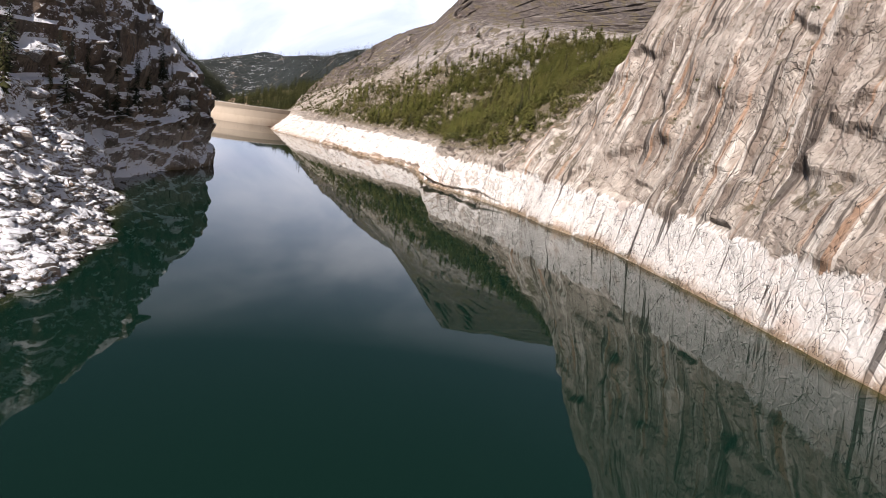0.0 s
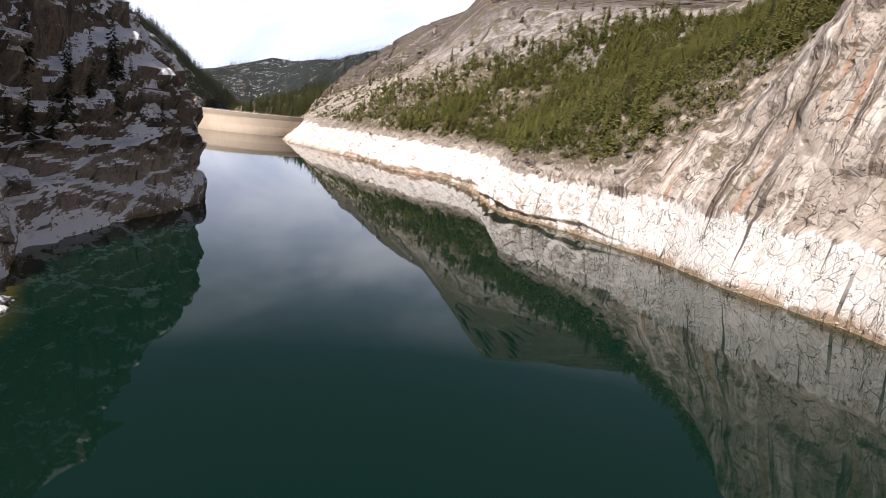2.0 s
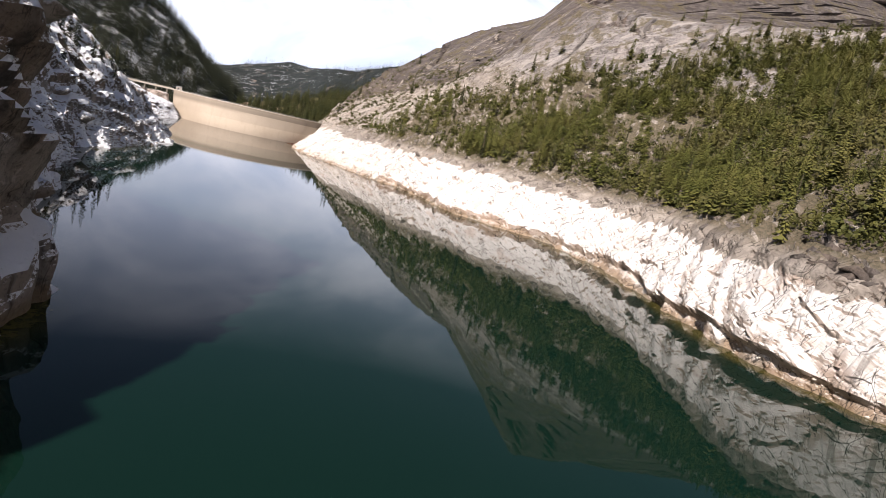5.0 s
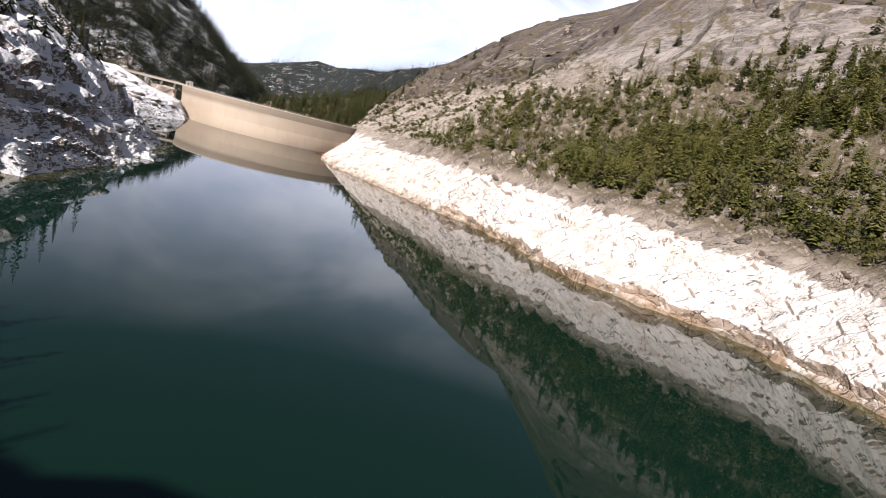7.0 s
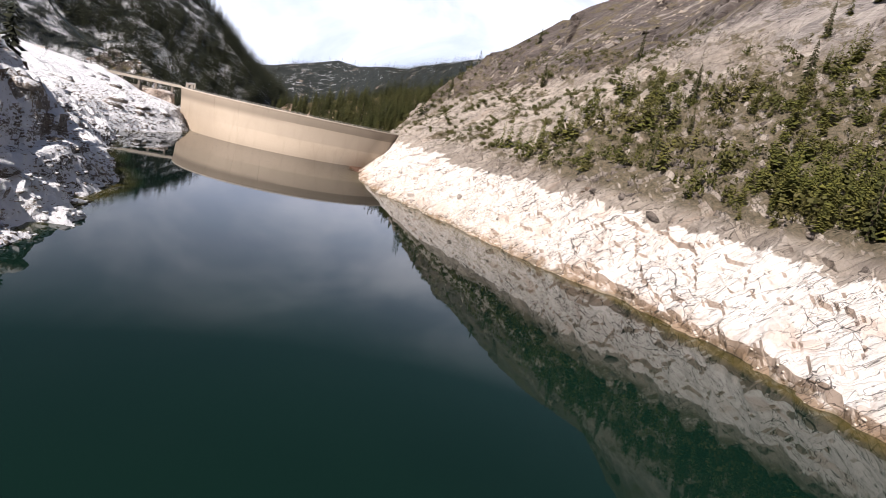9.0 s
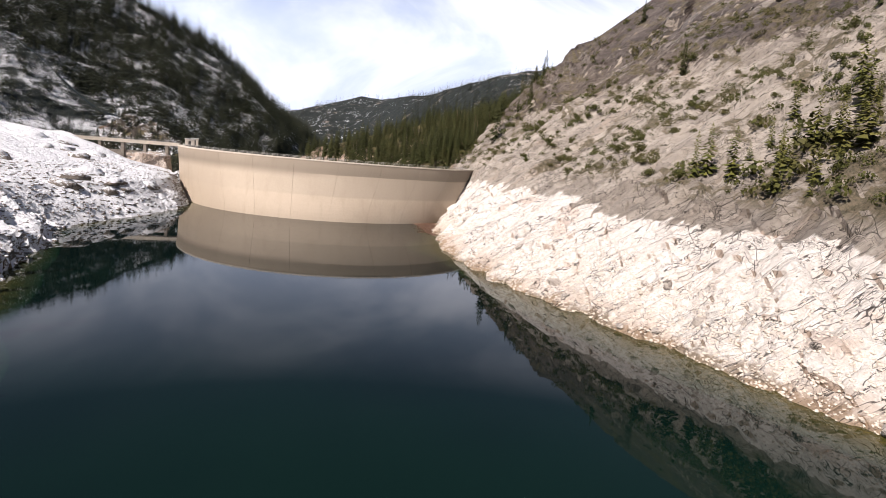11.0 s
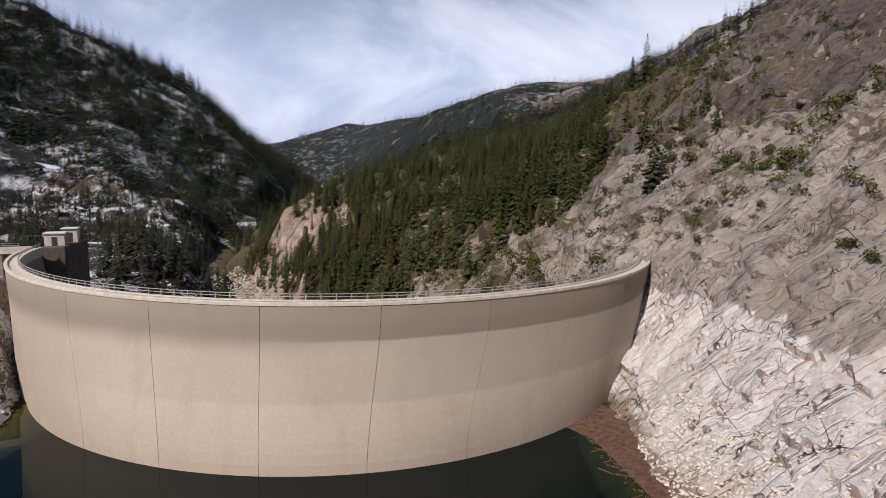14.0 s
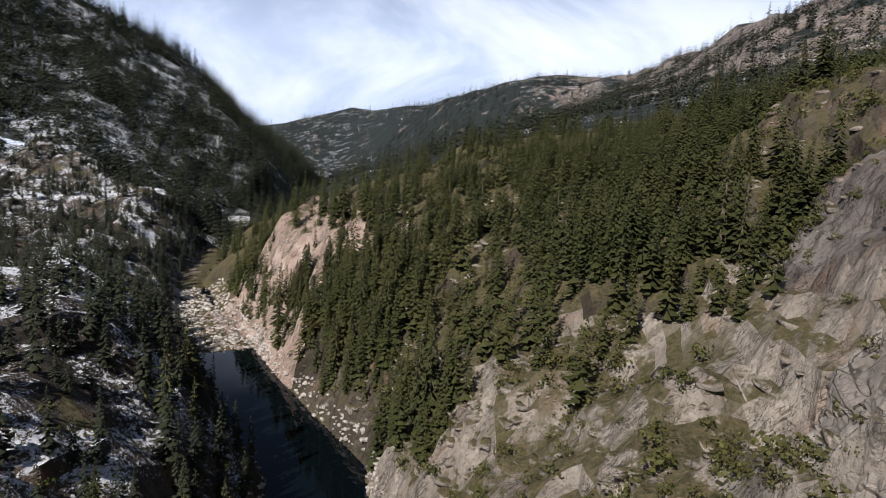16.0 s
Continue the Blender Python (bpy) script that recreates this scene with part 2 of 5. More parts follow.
    return s.done(c, 0.85, Specular_IOR_Level=0.2)



def sunny_material():
    """Sunlit granite: stained and jointed cliff, bleached band, grey dome."""
    s = Nodes("granite_sunny")
    p = s.place
    x, y, z = (s.axis(p, i) for i in range(3))
    normal = s.n.new("ShaderNodeNewGeometry").outputs["Normal"]
    rise = s.axis(normal, 2)
    big = s.noise(p, 0.03, 5)
    mid = s.noise(p, 0.2, 6, 0.7)
    fine = s.noise(p, 1.4, 7, 0.78)
    grit = s.noise(p, 5.5, 5, 0.8)
    steep = s.map(s.math("ADD", y, s.map(big, 0.3, 0.7, -20, 20)), 200, 255, 1.0, 0.0)
    wave = s.n.new("ShaderNodeTexNoise")
    wave.inputs["Scale"].default_value, wave.inputs["Detail"].default_value = 0.11, 2.0
    s.put(p, wave.inputs["Vector"])

    def bent(turn, sc, much):
        n = s.n.new("ShaderNodeVectorMath")
        n.operation = "ADD"
        s.put(s.scale(s.turn(p, turn), sc), n.inputs[0])
        s.put(s.scale(wave.outputs["Color"], much), n.inputs[1])
        return n.outputs[0]

    # weathered skin: grey-tan, warmer on the cliff, greyer on the heights
    c = s.mix(s.map(mid, 0.36, 0.64), s.mix(steep, (0.21, 0.184, 0.158), (0.42, 0.36, 0.31)), s.mix(steep, (0.39, 0.348, 0.30), (0.64, 0.58, 0.51)))
    c = s.mix(s.map(big, 0.42, 0.62, 0, 0.5), c, (0.50, 0.45, 0.39))
    high = s.math("MULTIPLY", s.map(s.math("ADD", z, s.map(big, 0.3, 0.7, -10, 10)), 52, 66), s.map(y, 280, 360))
    c = s.mix(high, c, s.mix(s.map(mid, 0.35, 0.65), (0.17, 0.158, 0.155), (0.29, 0.272, 0.262)))
    bench = s.math("MULTIPLY", s.math("MULTIPLY", s.map(y, 470, 500), s.map(y, 560, 572, 1.0, 0.0)), s.map(z, 34, 42, 0.35, 0.0))
    c = s.mix(bench, c, (0.56, 0.515, 0.455))
    # joint blocks, each a little lighter or darker
    blocky = bent((10, 12, 30), (1, 1, 0.6), 2.0)
    slabby = bent((18, 38, 12), (0.22, 1, 1), 1.2)
    tone = s.axis(s.cells(blocky, 0.17, "F1", "Color"), 0)
    c = s.mix(s.map(tone, 0.15, 1.0, 0.0, 0.45), c, s.mix(steep, (0.22, 0.20, 0.18), (0.24, 0.19, 0.155)))
    tone2 = s.axis(s.cells(slabby, 0.5, "F1", "Color"), 1)
    c = s.mix(s.map(tone2, 0.3, 1.0, 0.0, 0.35), c, (0.62, 0.57, 0.51))
    # faces that lie back are paler, undersides darker and brown
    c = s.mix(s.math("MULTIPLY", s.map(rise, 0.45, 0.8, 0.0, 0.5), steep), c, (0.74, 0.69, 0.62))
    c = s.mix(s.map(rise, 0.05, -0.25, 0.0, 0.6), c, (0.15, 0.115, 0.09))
    # stains that run down the cliff: brown, orange, black and white
    shore = s.turn(p, (0, 0, -113))
    runs = s.math("MULTIPLY", s.map(s.noise(p, 0.05, 3), 0.36, 0.52, 0.15, 1.0), s.math("ADD", s.math("MULTIPLY", steep, 0.85), 0.15))
    for k, cut, colour, much, wide in ((0.16, 0.50, (0.20, 0.145, 0.11), 0.6, 0.10), (0.33, 0.58, (0.46, 0.27, 0.16), 0.7, 0.06), (0.50, 0.56, (0.78, 0.74, 0.68), 0.85, 0.05), (0.45, 0.56, (0.055, 0.045, 0.04), 0.8, 0.05)):
        run = s.noise(s.scale(shore, (1, 0.02, 0.045)), k, 3.0, 0.6)
        c = s.mix(s.math("MULTIPLY", s.map(run, cut, cut + wide, 0, much), runs), c, colour)
    black = run
    # the pale band that the high water left
    edge = s.math("ADD", z, s.map(s.noise(p, 0.09, 5), 0.3, 0.7, 1.1, -1.1))
    edge = s.math("ADD", edge, s.map(black, 0.3, 0.7, -0.9, 0.9))
    band = s.math("MULTIPLY", s.map(edge, 13.0, 13.5, 1.0, 0.0), s.map(y, 559, 564, 1.0, 0.0))
    white = s.mix(s.map(mid, 0.50, 0.68, 0, 0.55), (0.90, 0.88, 0.85), (0.70, 0.645, 0.59))
    white = s.mix(s.math("MULTIPLY", s.map(y, 385, 430, 0.0, 0.45), s.map(fine, 0.35, 0.6)), white, (0.56, 0.495, 0.43))
    white = s.mix(s.map(tone2, 0.4, 1.0, 0.0, 0.14), white, (0.62, 0.55, 0.50))
    white = s.mix(s.map(s.noise(p, 0.13, 5), 0.56, 0.68, 0, 0.45), white, (0.60, 0.44, 0.35))
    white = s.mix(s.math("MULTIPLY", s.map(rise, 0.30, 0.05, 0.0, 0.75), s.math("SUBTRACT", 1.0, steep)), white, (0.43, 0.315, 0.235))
    white = s.mix(s.math("MULTIPLY", s.map(black, 0.585, 0.62, 0, 0.9), runs), white, (0.07, 0.06, 0.05))
    c = s.mix(band, c, white)
    low = s.math("ADD", z, s.map(mid, 0.3, 0.7, 0.8, -0.8))
    c = s.mix(s.map(low, 0.4, 1.5, 0.85, 0.0), c, (0.20, 0.145, 0.085))
    c = s.mix(s.math("MULTIPLY", s.map(low, 1.2, 3.6, 0.45, 0.0), s.map(tone, 0.3, 0.6)), c, (0.45, 0.32, 0.22))
    # open cracks along the joints
    deep = (0.03, 0.026, 0.023)
    gate = s.map(s.noise(p, 0.10, 4, 0.6), 0.50, 0.58)
    other = s.map(s.noise(p, 0.13, 4, 0.6), 0.49, 0.42)
    for v, k, w, much, where in ((blocky, 0.17, 0.010, 0.85, gate), (slabby, 0.5, 0.011, 0.7, other), (bent((18, 38, 12), (0.12, 1, 1), 0.8), 1.3, 0.022, 0.6, gate)):
        c = s.mix(s.math("MULTIPLY", s.map(s.cells(v, k), w * 0.4, w, much, 0.0), where), c, deep)
    for turn, sc, k, where in (((20, 42, 15), (0.06, 1, 1), 0.8, other), ((14, 36, 8), (0.10, 1, 1), 0.33, 1.0), ((8, -8, 100), (1.0, 1.0, 0.08), 0.35, gate)):
        line = s.noise(s.scale(s.turn(p, turn), sc), k, 3, 0.55)
        c = s.mix(s.math("MULTIPLY", s.map(s.math("ABSOLUTE", s.math("SUBTRACT", line, 0.5)), 0.002, 0.008, 0.85, 0.0), where), c, deep)
    # the dome peels in thin sheets
    shell = s.math("ABSOLUTE", s.math("SUBTRACT", s.noise(s.scale(s.turn(p, (0, 14, 0)), (0.05, 0.05, 1)), 0.5, 4, 0.65), 0.5))
    c = s.mix(s.math("MULTIPLY", s.map(shell, 0.004, 0.02, 0.45, 0.0), high), c, (0.46, 0.43, 0.41))
    # lichen specks and grain
    clean = s.math("SUBTRACT", 1.0, s.math("MULTIPLY", band, 0.8))
    c = s.mix(s.math("MULTIPLY", s.map(fine, 0.55, 0.63, 0, 0.45), clean), c, (0.15, 0.13, 0.11))
    c = s.mix(s.math("MULTIPLY", s.map(grit, 0.55, 0.65, 0, 0.4), clean), c, (0.14, 0.12, 0.105))
    c = s.mix(s.math("MULTIPLY", s.map(fine, 0.40, 0.30, 0, 0.5), s.math("SUBTRACT", 1.0, band)), c, (0.70, 0.66, 0.60))
    # the dome beside the dam is darker above its foot, with pale runs
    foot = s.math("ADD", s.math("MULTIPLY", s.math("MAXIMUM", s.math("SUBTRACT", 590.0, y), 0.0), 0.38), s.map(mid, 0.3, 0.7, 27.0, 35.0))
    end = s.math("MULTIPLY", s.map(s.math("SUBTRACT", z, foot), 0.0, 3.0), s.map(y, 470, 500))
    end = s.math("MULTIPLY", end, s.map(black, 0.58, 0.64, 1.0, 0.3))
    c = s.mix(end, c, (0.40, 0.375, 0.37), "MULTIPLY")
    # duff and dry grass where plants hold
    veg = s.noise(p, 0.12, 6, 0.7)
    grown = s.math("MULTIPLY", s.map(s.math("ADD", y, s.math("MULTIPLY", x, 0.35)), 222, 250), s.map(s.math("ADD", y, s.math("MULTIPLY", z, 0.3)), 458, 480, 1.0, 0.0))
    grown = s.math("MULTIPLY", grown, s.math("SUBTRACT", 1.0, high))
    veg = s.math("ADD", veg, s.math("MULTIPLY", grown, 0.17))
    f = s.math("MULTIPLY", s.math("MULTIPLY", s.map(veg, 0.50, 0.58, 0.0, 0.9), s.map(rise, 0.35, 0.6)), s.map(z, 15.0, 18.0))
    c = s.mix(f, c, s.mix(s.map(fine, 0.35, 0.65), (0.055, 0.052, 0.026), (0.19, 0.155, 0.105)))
    height = s.math("ADD", s.math("ADD", fine, s.math("MULTIPLY", grit, 0.5)), s.math("MULTIPLY", mid, 0.8))
    cut = s.math("ADD", s.math("MULTIPLY", s.map(s.cells(slabby, 0.5), 0.0, 0.08), 0.4), s.math("ADD", s.math("MULTIPLY", tone2, 0.9), s.math("MULTIPLY", tone, 0.8)))
    s.bump(s.math("ADD", height, cut), 0.9, 0.5)
    return s.done(c, 0.85, Specular_IOR_Level=0.2)


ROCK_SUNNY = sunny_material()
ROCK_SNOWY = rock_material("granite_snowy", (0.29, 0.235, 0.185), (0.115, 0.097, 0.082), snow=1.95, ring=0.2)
ROCK_GORGE = rock_material("granite_gorge", (0.53, 0.47, 0.395), (0.32, 0.28, 0.237), ring=0.0, scrub=0.70, streaks=0.2)
ROCK_SLAB = rock_material("granite_slab", (0.27, 0.24, 0.215), (0.17, 0.15, 0.135), ring=0.0, streaks=0.5)
FOREST_FLOOR = rock_material("forest_floor", (0.15, 0.13, 0.10), (0.055, 0.046, 0.032), ring=0.0, scrub=1.3, streaks=0.2)
ROCK_PINK = rock_material("granite_pink", (0.60, 0.48, 0.40), (0.44, 0.34, 0.28), ring=0.0, scrub=0.45, streaks=0.3)
# west side of the gorge: rock darkened, its shade put into the colour
ROCK_SHADED = rock_material("granite_shaded", (0.13, 0.112, 0.092), (0.055, 0.048, 0.042), snow=0.24, ring=0.0, scrub=0.3, streaks=0.2)
ROCK_FAR = rock_material("far_slope", (0.36, 0.31, 0.27), (0.20, 0.175, 0.155), snow=-0.75, ring=0.0, forest=0.70, streaks=0.3)
# west mountain: snowy, and darkened to carry its shade in the colour
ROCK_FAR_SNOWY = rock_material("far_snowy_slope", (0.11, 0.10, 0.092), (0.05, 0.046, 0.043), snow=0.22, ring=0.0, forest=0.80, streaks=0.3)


def water_material(name, deep):
    s = Nodes(name)
    p = s.place
    s.bump(s.noise(s.scale(p, (1.0, 0.5, 1)), 0.5, 3), 0.05, 0.05)
    # the deep colour turns darker and bluer with growing y
    down_lake = s.map(s.math("ADD", s.axis(p, 1), s.map(s.noise(p, 0.02, 3), 0.3, 0.7, -30, 30)), 330, 460)
    return s.done(s.mix(down_lake, deep, tuple(x * k for x, k in zip(deep, (0.35, 0.36, 0.55)))), 0.02, IOR=1.26)


WATER = water_material("lake_water", (0.0029, 0.0146, 0.0098))
RIVER = water_material("river_water", (0.006, 0.012, 0.010))


def concrete_material():
    s = Nodes("dam_concrete")
    p = s.place
    z = s.axis(p, 2)
    c = s.mix(s.map(s.noise(p, 0.06, 5), 0.35, 0.65), (0.50, 0.425, 0.335), (0.43, 0.36, 0.28))
    c = s.mix(s.map(s.noise(s.scale(p, (1, 1, 0.08)), 0.5, 5), 0.5, 0.75, 0, 0.35), c, (0.36, 0.29, 0.22))
    line = s.math("ADD", z, s.map(s.noise(p, 0.05, 3), 0.3, 0.7, -0.12, 0.12))
    part_way = s.map(s.axis(p, 0), -215, -165, 0.12, 0.6)
    c = s.mix(s.math("MULTIPLY", s.map(line, 6.0, 6.6), part_way), c, (0.34, 0.295, 0.235))
    # painted shade under the crest, fading; towards the east a stain, sharp below
    sharp = s.map(s.axis(p, 0), -195, -175)
    shade_stain = s.mix(sharp, s.map(line, 10.2, 12.8, 0.0, 0.62), s.map(line, 11.7, 12.0, 0.0, 0.66))
    c = s.mix(s.math("MULTIPLY", shade_stain, s.map(z, 12.2, 15.4, 1.0, 0.55)), c, (0.13, 0.108, 0.082))
    fine = s.noise(p, 3.0, 6, 0.7)
    c = s.mix(s.map(fine, 0.35, 0.75, 0, 0.25), c, (0.28, 0.24, 0.2))
    s.bump(fine, 0.3, 0.05)
    return s.done(c, 0.8)


CONCRETE = concrete_material()


def plain_material(name, a, b, scale, rough=0.8, metal=0.0):
    s = Nodes(name)
    n = s.noise(s.place, scale, 5, 0.65)
    s.bump(n, 0.3, 0.03)
    return s.done(s.mix(s.map(n, 0.3, 0.7), a, b), rough, Metallic=metal)


PALE_CONCRETE = plain_material("crest_concrete", (0.66, 0.61, 0.53), (0.50, 0.46, 0.39), 1.5)
DARK_CONCRETE = plain_material("old_concrete", (0.30, 0.27, 0.235), (0.19, 0.17, 0.15), 0.9)
DARK_STEEL = plain_material("dark_steel", (0.05, 0.05, 0.05), (0.08, 0.075, 0.07), 4.0, 0.5, 0.3)
SNOW_ROOF = plain_material("snowy_roof", (0.78, 0.80, 0.84), (0.45, 0.44, 0.42), 1.2)
STEEL = plain_material("rail_steel", (0.50, 0.50, 0.48), (0.36, 0.36, 0.35), 6.0, 0.5, 0.4)


# ---- meshes ----
def part(name, bm, material, parent=None, label=""):
    me = bpy.data.meshes.new(name)
    if isinstance(bm, tuple):
        me.from_pydata(bm[0], [], bm[1])
        me.update()
    else:
        bm.normal_update()
        bm.to_mesh(me)
        bm.free()
    me.materials.append(material)
    ob = new(name, me)
    ob.parent = parent
    return tagged(ob, label)


def sheet(name, pts, material, smooth=False):
    """A surface from a grid of points (rows, columns, 3)."""
    a, b = pts.shape[:2]
    me = bpy.data.meshes.new(name)
    i = np.arange(a * b).reshape(a, b)
    quads = np.stack([i[:-1, :-1], i[:-1, 1:], i[1:, 1:], i[1:, :-1]], -1).reshape(-1, 4)
    me.vertices.add(a * b)
    me.vertices.foreach_set("co", pts.reshape(-1).astype(np.float32))
    me.loops.add(quads.size)
    me.loops.foreach_set("vertex_index", quads.reshape(-1).astype(np.int32))
    me.polygons.add(len(quads))
    me.polygons.foreach_set("loop_start", np.arange(0, quads.size, 4, dtype=np.int32))
    me.polygons.foreach_set("use_smooth", np.full(len(quads), smooth))
    me.update(calc_edges=True)
    me.materials.append(material)
    return new(name, me)


LEVELS = np.array([-8, 0, 7, 15, 30, 60, 100, 160, 260.0])


def along(line, step):
    """Even points along a polyline with smooth sideways normals, and the y of its corners' stretches."""
    line = np.array(line, float)
    t = np.r_[0, np.cumsum(np.hypot(*np.diff(line, axis=0).T))]
    s = np.arange(0, t[-1], step)
    return s, np.stack([np.interp(s, t, line[:, 0]), np.interp(s, t, line[:, 1])], 1), t


def smooth_rows(a, n):
    k = np.hanning(n + 2)[1:-1]
    k /= k.sum()
    pad = np.concatenate([np.repeat(a[:1], n // 2, 0), a, np.repeat(a[-1:], n // 2, 0)])
    return np.stack([np.convolve(pad[:, j], k, "valid") for j in range(a.shape[1])], 1)[: len(a)]


def bank(shore, stations, offsets, side, step, zs):
    """A bank's points: out from the shore by an offset that the stations give for each height."""
    s, xy, t = along(shore, step)
    xy = smooth_rows(xy, max(3, int(6 / step) | 1))
    flow = np.gradient(smooth_rows(xy, int(50 / step) | 1), axis=0)
    nor = np.stack([flow[:, 1], -flow[:, 0]], 1) * side
    nor /= np.linalg.norm(nor, axis=1)[:, None]
    wide = np.gradient(smooth_rows(xy, int(260 / step) | 1), axis=0)
    out = np.stack([wide[:, 1], -wide[:, 0]], 1) * side
    out /= np.linalg.norm(out, axis=1)[:, None]
    where = np.interp(stations, np.arange(len(t)), t)
    tab = np.stack([np.interp(s, where, np.array(offsets)[:, j]) for j in range(len(LEVELS))], 1)
    tab = smooth_rows(tab, int(14 / step) | 1)
    off = np.stack([np.interp(zs, LEVELS, row) for row in tab])
    pts = np.empty((len(s), len(zs), 3))
    pts[..., :2] = xy[:, None] + nor[:, None] * np.minimum(off, 18)[..., None] + out[:, None] * np.maximum(off - 18, 0)[..., None]
    pts[..., 2] = zs
    return pts


def normals(pts, side):
    n = np.cross(np.gradient(pts, axis=1), np.gradient(pts, axis=0)) * side
    return n / (np.linalg.norm(n, axis=2, keepdims=True) + 1e-9)


def craggy(pts, side, amount=1.0, lean=(0.5, 0.35, 0.3), calm_z=(0, 20), least=0.22, terrace=0.0):
    """Pushes a bank's points in and out: bulges, tilted joint faces, ledges and roughness."""
    n = normals(pts, side)
    p = pts.reshape(-1, 3)
    d = 3.5 * fbm(p * 0.028, 3, 1)
    warp = 2.0 * fbm(p * 0.05, 2, 9)[:, None]
    # tall prisms with tilted faces, as vertical joints cut them
    q = p @ np.array(Euler((0.10, 0.12, 0.5)).to_matrix()).T + warp
    c, r1, r2, o = blocks(q * np.array((0.075, 0.075, 0.030)), 20)
    d += ((r1 - 0.5) * 1.7 + 3.4 * ((r1 - 0.5) * o[:, 0] + (r2 - 0.5) * o[:, 2]) + 2.4 * (r2 - 0.5) * o[:, 1] - 0.5 * (1 - ramp(c, 0, 0.04)))
    q = p @ np.array(Euler(lean).to_matrix()).T + warp
    c, r1, r2, o = blocks(q * np.array((0.055, 0.04, 0.026)), 25)
    d += ((r1 - 0.5) * 1.8 + 2.6 * (r2 - 0.5) * o[:, 0] - 0.5 * (1 - ramp(c, 0, 0.03))) * 0.45
    some = ramp(vnoise(p * 0.03, 33), 0.3, 0.7)
    c, r1, r2, o = blocks(q * np.array((0.21, 0.16, 0.085)), 40)
    d += ((r1 - 0.5) * 0.9 + 1.0 * (r2 - 0.5) * o[:, 2] - 0.3 * (1 - ramp(c, 0, 0.05))) * (0.10 + 0.8 * some)
    c, r1, r2, o = blocks(q * np.array((0.55, 0.4, 0.26)), 50)
    d += ((r1 - 0.5) * 0.35 + 0.5 * (r2 - 0.5) * o[:, 2]) * (0.2 + some)
    d += 0.22 * fbm(p * 0.5, 3, 60)
    dip = p @ np.array((0.52, -0.25, 0.82)) + 9.0 * fbm(p * 0.03, 3, 66)
    d += (1.0 * ((dip / 7.5) % 1 - 0.5) * (0.3 + vnoise(p * 0.06, 67)) + 0.35 * ((dip / 2.3) % 1 - 0.5) * ramp(vnoise(p * 0.05, 68), 0.4, 0.7))
    if terrace:
        for rise, k in ((10.0, 1.0), (4.3, 0.3)):
            t = ((p[:, 2] + 17 * fbm(p * 0.035, 4, 71) + 0.12 * p[:, 1]) / rise) % 1
            d += terrace * k * (t - ramp(t, 0.72, 1.0) - 0.1)
    d = d.reshape(pts.shape[:2])
    d[:, 1:-1] = 0.14 * d[:, :-2] + 0.72 * d[:, 1:-1] + 0.14 * d[:, 2:]
    d = d.reshape(-1)
    calm = least + (1 - least) * ramp(p[:, 2], *calm_z)
    if terrace:
        calm = calm * (1 - 0.75 * ramp(p[:, 1], 455, 500))
    return pts + n * (d * amount * calm).reshape(pts.shape[:2])[..., None]


heights = np.concatenate([np.arange(-4, 20, 0.5), np.arange(20, 60, 1.0), np.arange(60, 110, 2.2), np.arange(110, 261, 5)])

fine_heights = np.concatenate([np.arange(-3, 20, 0.33), np.arange(20, 62, 0.6), np.arange(62, 112, 1.5), np.arange(112, 262, 6)])

RIGHT_SHORE = [(110, -160), (92, -60), (72, 20), (63, 75), (57, 108), (49, 145), (45, 162), (33, 184), (27, 203), (9, 231), (-9, 256), (-13, 285),
               (-17, 312), (-30, 341), (-56, 358), (-66, 382), (-79, 405), (-90, 416), (-110, 444), (-133, 472), (-145, 493), (-152, 520), (-156, 545), (-159, 568), (-164, 592)]
right = bank(RIGHT_SHORE, [0, 6, 7, 8, 9, 10, 12, 14, 16, 18, 20, 21, 22, 23, 24],
             [(-3, 0, 1.5, 3, 9, 18, 34, 70, 160), (-3, 0, 1.5, 3, 9, 17, 32, 66, 150), (-3, 0, 1.5, 3, 9, 20, 42, 85, 180), (-3, 0, 1.5, 3, 12, 40, 85, 140, 240), (-3, 0, 2, 5, 22, 66, 115, 420, 1000),
              (-4, 0, 2, 6, 28, 84, 140, 600, 1300), (-5, 0, 6, 13, 34, 88, 150, 600, 1300), (-6, 0, 10, 22, 45, 88, 150, 600, 1300), (-6, 0, 7, 14, 38, 74, 118, 320, 900),
              (-6, 0, 8, 18, 38, 70, 104, 155, 620), (-6, 0, 10, 23, 48, 92, 126, 178, 640), (-6, 0, 8, 18, 42, 80, 135, 195, 680), (-6, 0, 6.5, 13.5, 31, 70, 135, 260, 700), (-6, 0, 4, 7, 28, 62, 112, 240, 720), (-6, 0, 3, 6, 16, 42, 97, 220, 720)],
             1, 0.6, fine_heights)


